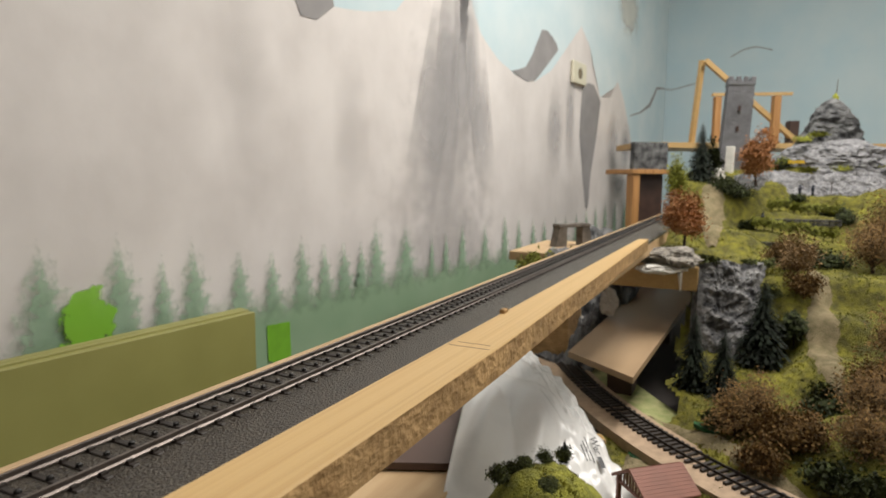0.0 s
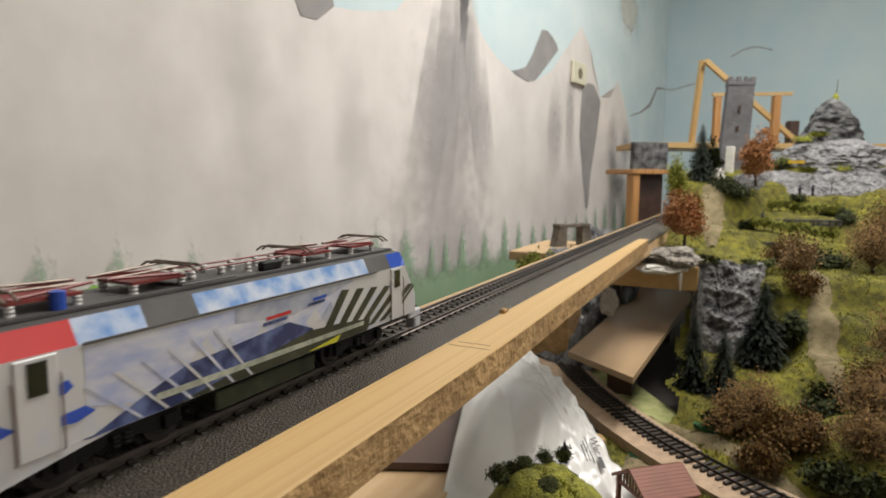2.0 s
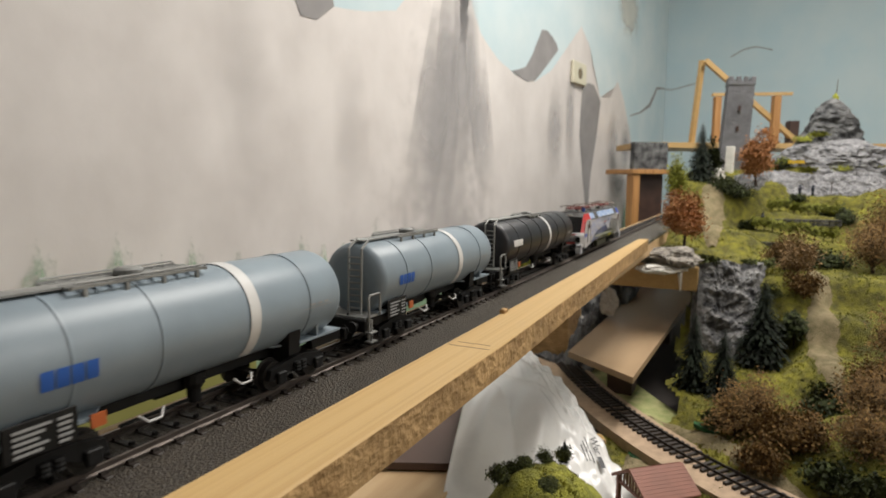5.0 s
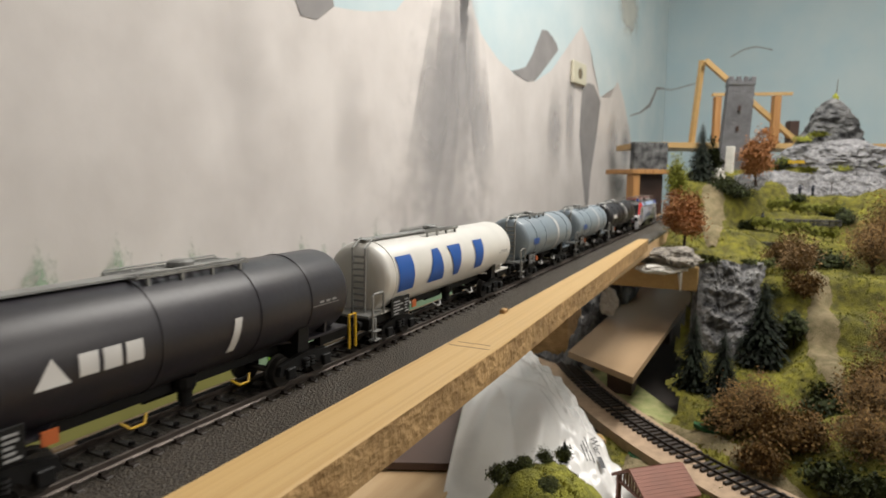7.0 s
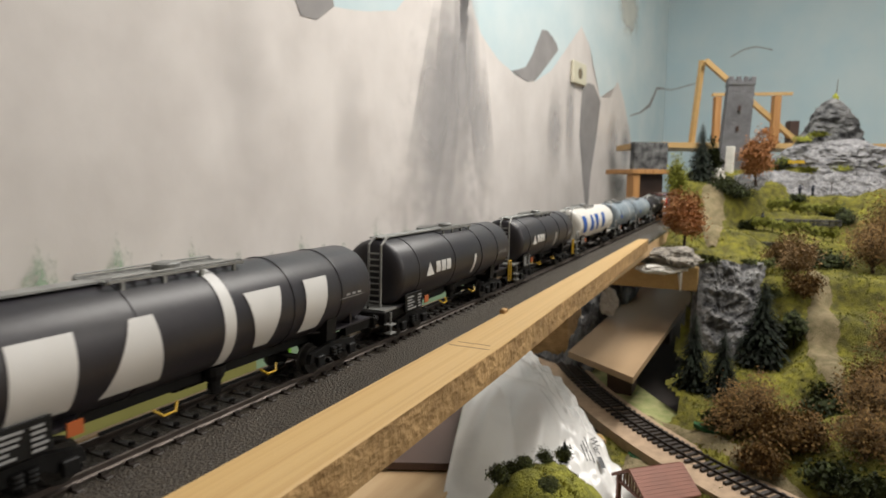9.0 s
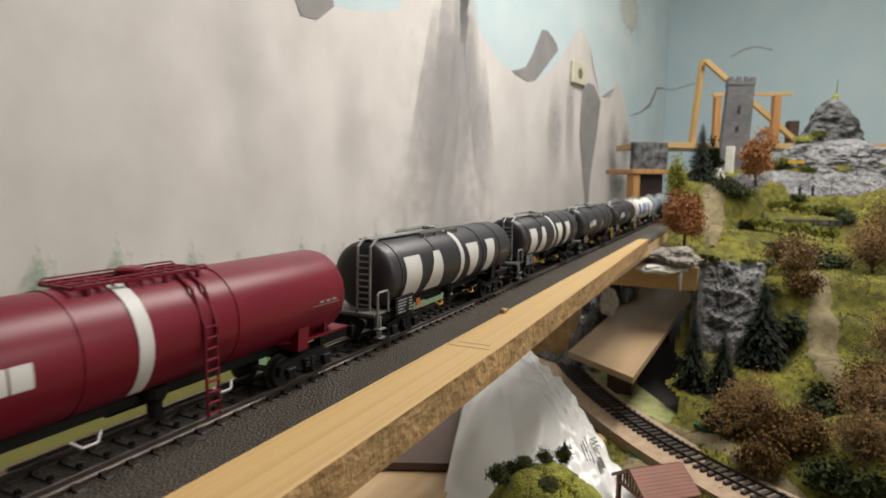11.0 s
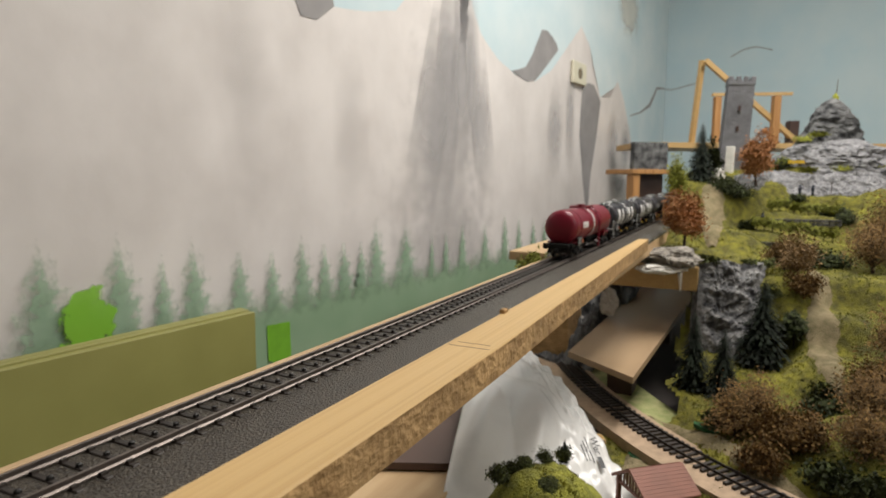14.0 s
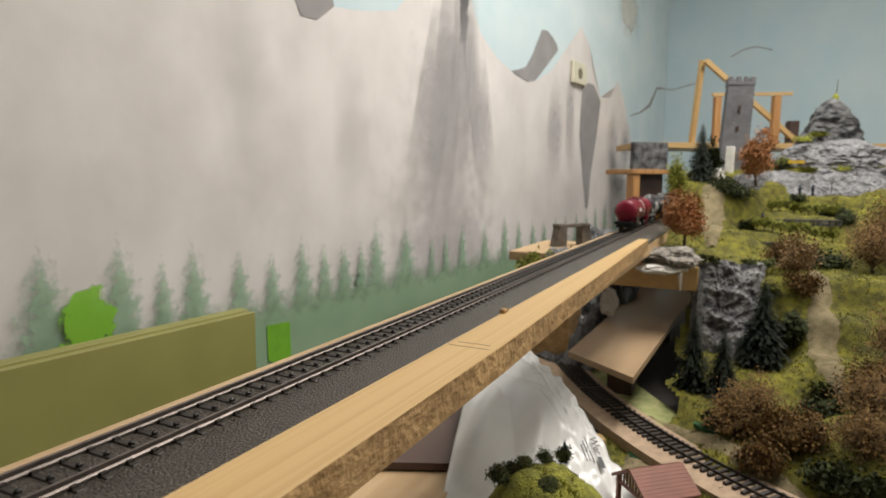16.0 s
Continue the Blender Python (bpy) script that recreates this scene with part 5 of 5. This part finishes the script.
        part("grab_rail", tube(bmesh.new(), [(x0 + 0.002, -0.0142, 0.006), (x0 + 0.002, -0.0142, 0.0240), (x0 + 0.003, -0.0142, 0.0250), (x0 + 0.010, -0.0142, 0.0250), (x0 + 0.011, -0.0142, 0.0240), (x0 + 0.011, -0.0142, 0.0152)] if not steps_yellow else [(x1 - 0.003, -0.0150, 0.006), (x1 - 0.003, -0.0150, 0.0200), (x1 + 0.0015, -0.0150, 0.0200), (x1 + 0.0015, -0.0150, 0.006)], 0.0006, 6), gm, w)
        for z in (0.0045, 0.0085):
            part("foot_step", box(bmesh.new(), x0 + 0.001, x0 + 0.006, -0.0160, -0.0125, z, z + 0.0006), M_GALV, w)
        part("step_hanger", box(bmesh.new(), x0 + 0.003, x0 + 0.0038, -0.0150, -0.0142, 0.0045, 0.0145), M_GALV, w)
    # data plates with unreadable small print
    pl = part("data_plate", box(bmesh.new(), x0 + 0.016, x0 + 0.033, -0.0152, -0.0146, 0.0118, 0.0205, bevel=0.0002), M_UNDER, w)
    rr = random.Random(int(1000 * L))
    for k in range(5):
        z = 0.0128 + 0.0014 * k
        xs = x0 + 0.018
        part("print_bar", box(bmesh.new(), xs, xs + rr.uniform(0.004, 0.009), -0.0155, -0.01525, z, z + 0.0006), M_LETG, pl)
        part("print_bar", box(bmesh.new(), xs + 0.010, xs + 0.010 + rr.uniform(0.002, 0.004), -0.0155, -0.01525, z, z + 0.0006), M_LETG, pl)
    part("warning_plate", box(bmesh.new(), x0 + 0.0365, x0 + 0.0405, -0.0148, -0.0142, 0.0130, 0.0165), M_ORG, w, "orange warning plate")
    for k in range(3):
        part("print_bar", wrap(-0.022 + 0.0038 * k, -0.0195 + 0.0038 * k, -4, -1, R + 0.0003), M_LETG, tank)
    part("print_bar", wrap(-0.026, -0.010, -7, -6, R + 0.0003), M_LETG, tank)
    TRAIN.append((w, offset))
    return w, tank


def blocks(tank, spans, a0, a1, m, slants=None, shapes=((1, 1), (1, 1), (1, 1), (1, 1))):
    """A company mark as plain upright blocks in its colour."""
    for i, (x0, x1) in enumerate(spans):
        part("mark_block", wrap(x0, x1, a0, a1, R + 0.0004, 12, (slants or [0] * 9)[i], *shapes[i]), m, tank, smooth=True)


def badge(tank, x, m=None):
    """A company mark as a plain triangle and three blocks."""
    m = m or M_LETW
    bm = bmesh.new()
    pts = []
    for dx, a in ((0, -10), (0.0085, -10), (0.00425, 13)):
        t = radians(a)
        pts.append(bm.verts.new((x + dx, -(R + 0.0005) * math.cos(t), ZC + (R + 0.0005) * math.sin(t))))
    bm.faces.new(pts)
    part("mark_triangle", bm, m, tank)
    blocks(tank, [(x + 0.0105 + k * 0.0062, x + 0.0155 + k * 0.0062) for k in range(3)], -8, 11, m)


SHAPES = ((0.85, 0.85), (1.0, 0.4), (0.4, 1.0), (0.6, 0.75))
R5 = (-0.131, -0.090, -0.052, -0.026)
# wagons in their order behind the locomotive
w, t1 = wagon("black tank wagon with white hoop and steel end ladder", -0.032, 0.178, M_TBLACK, (-0.155, -0.127, -0.102, -0.055, -0.029), -0.078, hatch=(-0.60, -0.42))
blocks(t1, [(-0.1665 + 0.0047 * k, -0.1665 + 0.0043 + 0.0047 * k) for k in range(4)], -3, 12, M_LETW)
for off in (-0.236, -0.396):
    w, t1 = wagon("blue-grey tank wagon with a narrow white hoop", off, 0.133, M_BGREY, (-0.11, -0.085, -0.022), -0.0500, hatch=(-0.78, -0.46))
    blocks(t1, [(-0.118 + 0.0036 * k, -0.118 + 0.0031 + 0.0036 * k) for k in range(4)], -12, 4, M_LETB)
w, t1 = wagon("cream white tank wagon with blue company mark", -0.561, 0.165, M_TWHITE, (-0.155,), None, hatch=(-0.675, -0.425), steps_yellow=False)
blocks(t1, [(-0.1545, -0.1375), (-0.124, -0.106), (-0.0985, -0.0825), (-0.0685, -0.0505)], -24, 34, M_LETB, [0, 0.002, 0, 0.002], SHAPES)
for off, ll in ((-0.751, 0.150), (-0.923, 0.150)):
    w, t1 = wagon("dark grey tank wagon with white company mark", off, ll, M_DGREY, R5, None, hatch=(-0.603, -0.323), steps_yellow=True)
    badge(t1, -0.1245)
    part("painted_tick", wrap(-0.0662, -0.0632, -32, 6, R + 0.0004, 8, 0.002), M_LETW, t1, "short white painted stripe")
for off in (-1.094, -1.281):
    w, t1 = wagon("black tank wagon with large white company mark", off, 0.161, M_DGREY, (-0.150, -0.113, -0.0525, -0.0245), -0.083, hatch=(-0.72, -0.42))
    blocks(t1, [(-0.1485, -0.1305), (-0.1245, -0.1065), (-0.0755, -0.0585), (-0.0515, -0.0335)], -40, 30, M_LETW, [0.001, 0.003, 0, 0.003], SHAPES)
w, t1 = wagon("dark red tank wagon with a white hoop", -1.471, 0.1715, M_RED, (-0.150, -0.112, -0.062), -0.0955, ladder=False, deep=True, walk_mat=M_RED, hatch=(-0.63, -0.385))
blocks(t1, [(-0.1458 + 0.0055 * k, -0.1458 + 0.0050 + 0.0055 * k) for k in range(4)], -6, 14, M_LETW)
lad = part("side_ladder", tube(bmesh.new(), [(-0.0765, -0.004, ZC + R + 0.001), (-0.0765, -0.0125, ZC + 0.0125), (-0.0765, -0.0172, ZC + 0.002), (-0.0765, -0.0172, 0.004)], 0.0005, 5), M_RED, w)
part("stile", tube(bmesh.new(), [(-0.0720, -0.004, ZC + R + 0.001), (-0.0720, -0.0125, ZC + 0.0125), (-0.0720, -0.0172, ZC + 0.002), (-0.0720, -0.0172, 0.004)], 0.0005, 5), M_RED, lad)
for k in range(9):
    part("rung", tube(bmesh.new(), [(-0.0765, -0.0173, 0.005 + 0.0033 * k), (-0.0720, -0.0173, 0.005 + 0.0033 * k)], 0.0004, 5), M_RED, lad)

# locomotive
LL = 0.204
loco = thing("electric_locomotive", "white electric locomotive with blue mountain livery and red cab edge", "locomotive")
TRAIN.append((loco, 0.0))
half = [(0.0, 0.0118), (0.0, 0.0205), (0.0022, 0.0235), (0.0100, 0.0385), (0.0135, 0.0422)]
cuts = [0.0348, 0.0538, 0.0709, 0.1599, 0.1774]
outline = half + [(x, 0.0422) for x in cuts] + [(LL - x, z) for x, z in half[::-1]]
bands = [(-0.0172, 0.0042, 0.0355), (-0.0142, 0.0012, 0.0415), (-0.008, 0.0002, 0.0422), (0.008, 0.0002, 0.0422), (0.0142, 0.0012, 0.0415), (0.0172, 0.0042, 0.0355)]
bm = bmesh.new()
ringsv = []
for y, o, zc in bands:
    ringsv.append([bm.verts.new((x + (o if i < 5 else -o if i >= 10 else 0), y, min(z, zc))) for i, (x, z) in enumerate(outline)])
n = len(outline)
MATS = [M_SILV, M_ROOFG, M_SCAR, M_CLOUD, M_ROYAL, M_UNDER, M_GLASS]
for k in range(len(bands) - 1):
    for i in range(n):
        j = (i + 1) % n
        f = bm.faces.new((ringsv[k][i], ringsv[k][j], ringsv[k + 1][j], ringsv[k + 1][i]))
        edge = k in (0, 4)
        if 3 <= i <= 10:
            f.material_index = 1
        if edge and 4 <= i <= 9:
            f.material_index = (2, 3, 1, 3, 1, 4)[i - 4]
        if edge and i in (2, 3):
            f.material_index = 2
        if edge and i in (10, 11):
            f.material_index = 4
        if not edge and i in (2, 11):
            f.material_index = 6
        if i == n - 1:
            f.material_index = 5
bm.faces.new(ringsv[0])
bm.faces.new(ringsv[-1][::-1])
bmesh.ops.recalc_face_normals(bm, faces=bm.faces[:])
part("body", bm, MATS, loco)


def decal(name, pts, m, y=-0.01735, label=""):
    bm = bmesh.new()
    f = bm.faces.new([bm.verts.new((x, y, z)) for x, z in pts])
    bmesh.ops.triangulate(bm, faces=[f])
    for f in bm.faces:
        f.normal_update()
        if f.normal.y > 0:
            f.normal_flip()
    return part(name, bm, m, loco, label)


decal("livery_panel", [(0.036, 0.0345), (0.036, 0.020), (0.060, 0.014), (0.10, 0.0225), (0.110, 0.0260), (0.125, 0.0225), (0.14, 0.031), (0.14, 0.0345)], M_LILAC, -0.01730)
decal("livery_shape", [(0.034, 0.0125), (0.044, 0.0125), (0.052, 0.0180), (0.066, 0.0225), (0.083, 0.0235), (0.10, 0.0240), (0.109, 0.0255), (0.122, 0.0205), (0.122, 0.0120), (0.036, 0.0120)], M_INK, -0.01742, "dark blue mountain outline")
decal("livery_shape", [(0.060, 0.0120), (0.122, 0.0120), (0.158, 0.0120), (0.160, 0.0165), (0.136, 0.0190), (0.120, 0.0200), (0.105, 0.0150), (0.080, 0.0140)], M_OLIVE, -0.01750, "dark meadow print")
for k in range(7):
    xb, xt = 0.124 + 0.0085 * k, 0.140 + 0.0105 * k
    decal("livery_stripe", [(xb, 0.0135), (xb + 0.0052, 0.0135), (min(xt + 0.0050, 0.1985), 0.0312 - 0.0011 * k), (min(xt, 0.1975), 0.0318 - 0.0011 * k)], M_OLIVE, -0.01746, "dark olive stripe")
for k in range(6):
    xb, zb = 0.040 + 0.008 * k, 0.0135 + 0.0012 * k
    decal("livery_ray", [(xb + 0.010, 0.0122), (xb + 0.0110, 0.0122), (xb + 0.0005 - 0.004, 0.0255 + 0.0010 * k), (xb - 0.0050, 0.0255 + 0.0010 * k)], M_SILV if k % 2 else M_LILAC, -0.01758)
for k in range(9):
    xa = 0.062 + 0.0085 * k
    ht = 0.0255 + 0.0035 * abs(math.sin(k * 1.7))
    decal("livery_peak", [(xa - 0.006, 0.0205 + 0.0002 * k), (xa + 0.007, 0.0212), (xa + 0.001 + 0.002 * math.sin(k), ht)], (M_LILAC, M_SILV, M_HAZE)[k % 3], -0.01738, "small printed mountain peak")
decal("livery_panel", [(0.084, 0.0300), (0.112, 0.0275), (0.132, 0.0310), (0.150, 0.0345), (0.084, 0.0347)], M_HAZE, -0.01734, "hazy blue sky print")
decal("livery_bar", [(0.055, 0.0152), (0.055, 0.0172), (0.155, 0.0165), (0.155, 0.0148)], mat("pale_grey_livery", (0.42, 0.44, 0.36), 0.4, var=0.2, scale=300), -0.01764, "pale strip of unreadable print")
decal("livery_shape", [(0.118, 0.0125), (0.139, 0.0145), (0.136, 0.0121)], mat("lemon_livery", (0.52, 0.50, 0.03), 0.4), -0.01768, "yellow triangle print")
for x0, z0, w_, m_ in ((0.004, 0.0195, 0.016, M_ROYAL), (0.027, 0.0255, 0.006, M_ROYAL), (0.026, 0.0180, 0.012, M_ROYAL)):
    decal("livery_splash", [(x0, z0), (x0 + w_ * 0.6, z0 - 0.0008), (x0 + w_, z0 + 0.0006), (x0 + w_ * 0.8, z0 + 0.0026), (x0 + w_ * 0.3, z0 + 0.0020)], m_, -0.01752)
for x0, z0, w_, m_ in ((0.098, 0.0283, 0.012, M_SCAR), (0.096, 0.0266, 0.012, M_INK), (0.119, 0.0290, 0.010, M_INK), (0.122, 0.0306, 0.008, M_ROYAL)):
    decal("print_bar", [(x0, z0), (x0 + w_, z0 + 0.0002), (x0 + w_, z0 + 0.0013), (x0, z0 + 0.0011)], m_, -0.01756)
for x in (0.0200, 0.1770):
    d = part("cab_door", box(bmesh.new(), x, x + 0.0096, -0.0178, -0.0170, 0.0120, 0.0352, bevel=0.0003), M_SILV, loco)
    part("door_window", box(bmesh.new(), x + 0.0026, x + 0.0070, -0.0181, -0.0177, 0.0265, 0.0342), M_GLASS, d, "dark door window")
    for xx in (x - 0.0008, x + 0.0100):
        part("grab_rail", tube(bmesh.new(), [(xx, -0.0176, 0.012), (xx, -0.0182, 0.0125), (xx, -0.0182, 0.030), (xx, -0.0176, 0.0305)], 0.00025, 5), M_WIRE, loco)
part("panel_seam", box(bmesh.new(), 0.0078, 0.0081, -0.0174, -0.0170, 0.012, 0.0350), M_ROOFG, loco)
part("gutter", box(bmesh.new(), 0.036, 0.165, -0.0178, -0.0168, 0.0352, 0.0358), M_ROOFG, loco)
# ends: skirt, lamps, wipers, buffers
for e in (0, 1):
    fx = (lambda v: v) if e == 0 else (lambda v: LL - v)
    g = (lambda a, b: (min(fx(a), fx(b)), max(fx(a), fx(b))))
    for s in (-1, 1):
        part("corner_skirt", box(bmesh.new(), *g(-0.0025, 0.009), min(s * 0.0075, s * 0.0168), max(s * 0.0075, s * 0.0168), 0.0085, 0.0125, bevel=0.0007), M_SILV, loco, "white bumper corner")
        part("corner_skirt", box(bmesh.new(), *g(-0.003, 0.003), min(s * 0.011, s * 0.0165), max(s * 0.011, s * 0.0165), 0.0030, 0.0086, bevel=0.0007), M_SILV, loco, "white bumper corner")
        part("head_lamp", box(bmesh.new(), *g(-0.0006, 0.003), min(s * 0.0100, s * 0.0146), max(s * 0.0100, s * 0.0146), 0.0140, 0.0195, bevel=0.0005), M_GLASS, loco, "dark headlight cluster")
        part("wiper", tube(bmesh.new(), [(fx(0.0018), s * 0.003, 0.0240), (fx(0.0072), s * 0.0065, 0.0345)], 0.0003, 5), M_UNDER, loco)
        part("lamp_strip", box(bmesh.new(), *g(0.0002, 0.0016), min(s * 0.003, s * 0.0105), max(s * 0.003, s * 0.0105), 0.0212, 0.0222), M_SCAR if e == 0 else M_LETW, loco, "thin red strip below the windscreen")
    for z in (0.0145, 0.0168):
        part("grille_bar", box(bmesh.new(), *g(-0.0005, 0.001), -0.0095, 0.0095, z, z + 0.0009), M_ROOFG, loco)
    part("nose_panel", box(bmesh.new(), *g(-0.0003, 0.001), -0.0095, 0.0095, 0.0125, 0.0140), M_SCAR, loco, "dark red lower nose panel")
    part("roof_lamp", box(bmesh.new(), *g(0.0105, 0.013), -0.003, 0.003, 0.0392, 0.0410), M_LETW, loco)
    for y in (-0.0101, 0.0101):
        sx = -1 if e == 0 else 1
        part("buffer", lathe(bmesh.new(), [(fx(0.0), 0.0016), (fx(-0.005), 0.0014), (fx(-0.0055), 0.0024), (fx(-0.0062), 0.0023), (fx(-0.0063), 0)], 12, "x", (0, y, 0.0115)), M_UNDER, loco)
part("underbelly", box(bmesh.new(), 0.012, LL - 0.012, -0.0125, 0.0125, 0.0090, 0.0118), M_UNDER, loco)
part("side_skirt", prism(bmesh.new(), [(0.010, 0.0070), (0.033, 0.0105), (0.048, 0.0125), (0.010, 0.0125)], "y", -0.0173, -0.0160), M_SILV, loco)
part("equipment_box", box(bmesh.new(), 0.078, 0.126, -0.0150, 0.0150, 0.0035, 0.0095, bevel=0.0006), M_OLIVE, loco)
for xc in (0.047, 0.157):
    bogie(loco, xc, 0.0150, M_UNDER, 0.0066)
# roof gear: two folded pantographs at each end, insulators and busbars
part("roof_deck", box(bmesh.new(), 0.015, LL - 0.015, -0.0105, 0.0105, 0.0422, 0.0430), M_ROOFG, loco)
for xc, s in ((0.034, 1), (0.066, -1), (0.138, 1), (0.170, -1)):
    pg = part("pantograph", box(bmesh.new(), xc - 0.009, xc + 0.009, -0.0075, 0.0075, 0.0455, 0.0463), M_PANTO, loco, "folded dark red pantograph")
    for y in (-0.0065, 0.0065):
        for x in (xc - 0.008, xc + 0.008):
            part("insulator", lathe(bmesh.new(), [(0.043, 0.0013), (0.0436, 0.0009), (0.0441, 0.0013), (0.0446, 0.0009), (0.0451, 0.0013), (0.0456, 0.0009)], 10, "z", (x, y, 0)), M_INSUL, pg)
        part("arm", tube(bmesh.new(), [(xc - s * 0.008, y, 0.0466), (xc + s * 0.014, y * 0.6, 0.0476)], 0.0005, 6), M_PANTO, pg)
        part("arm", tube(bmesh.new(), [(xc + s * 0.014, y * 0.6, 0.0476), (xc - s * 0.012, y * 0.8, 0.0486)], 0.0004, 6), M_WIRE, pg)
    for dx in (0, 0.003):
        part("contact_strip", tube(bmesh.new(), [(xc - s * (0.012 - dx), -0.0125, 0.0472), (xc - s * (0.012 - dx), -0.0095, 0.0490), (xc - s * (0.012 - dx), 0.0095, 0.0490), (xc - s * (0.012 - dx), 0.0125, 0.0472)], 0.0004, 6), M_WIRE, pg)
for y in (-0.004, 0.004):
    part("busbar", tube(bmesh.new(), [(0.078, y, 0.0464), (0.126, y, 0.0464)], 0.0004, 6), M_PANTO, loco)
for x in (0.080, 0.092, 0.104, 0.116, 0.124):
    for y in (-0.004, 0.004):
        part("insulator", lathe(bmesh.new(), [(0.043, 0.0014), (0.0437, 0.0009), (0.0444, 0.0014), (0.0451, 0.0009), (0.0458, 0.0013), (0.0463, 0.0008)], 10, "z", (x, y, 0)), M_INSUL, loco)
part("breaker", box(bmesh.new(), 0.106, 0.116, -0.009, -0.006, 0.0430, 0.0462, bevel=0.0006), M_UNDER, loco)
part("arrester", lathe(bmesh.new(), [(0.043, 0.0018), (0.0475, 0.0018), (0.048, 0)], 12, "z", (0.036, -0.0085, 0)), M_ROYAL, loco, "blue surge arrester")
part("roof_hatch", box(bmesh.new(), 0.072, 0.094, -0.009, 0.009, 0.0430, 0.0436, bevel=0.0003), M_ROOFG, loco)

# ---- sleepers of the upper track, each with its contact stud ----
bm = box(bmesh.new(), -0.0011, 0.0011, -0.0126, 0.0126, -0.0042, -0.0024, bevel=0.0003)
for y in (-0.0083, 0.0083):
    for s in (-1, 1):
        box(bm, -0.0009, 0.0009, y + s * 0.0016 - 0.0006, y + s * 0.0016 + 0.0006, -0.0024, -0.0016)
first = part("sleeper", bm, M_TIE, track)
stud = part("stud", lathe(bmesh.new(), [(-0.0026, 0.0010), (-0.0016, 0.0009), (-0.0013, 0.0005), (-0.0012, 0)], 8, "z"), mat("dark_contact_stud", (0.03, 0.028, 0.027), 0.4, 0.6), first)
first.location.x = 0.0892 - 0.0078 * 8
for k in range(1, 214):
    ob = new("sleeper", first.data)
    ob.parent, ob.location = track, (0.0892 + 0.0078 * (k - 8), 0, 0)
    st = new("stud", stud.data)
    st.parent = ob


def motions():
    times = [0, 0.1, 0.5] + list(range(1, 16)) + [15.5, 15.9, 16]
    for ob, off in TRAIN:
        walk(ob, [(t, pose(at_time(t) + off, 0, 0)) for t in times])
    for ob, x, r in SPIN:
        turn = math.degrees(SPEED / r)
        walk(ob, [(k / 30, pose(x, 0, r, 0, turn * k / 30, 0)) for k in range(481)])


motions()
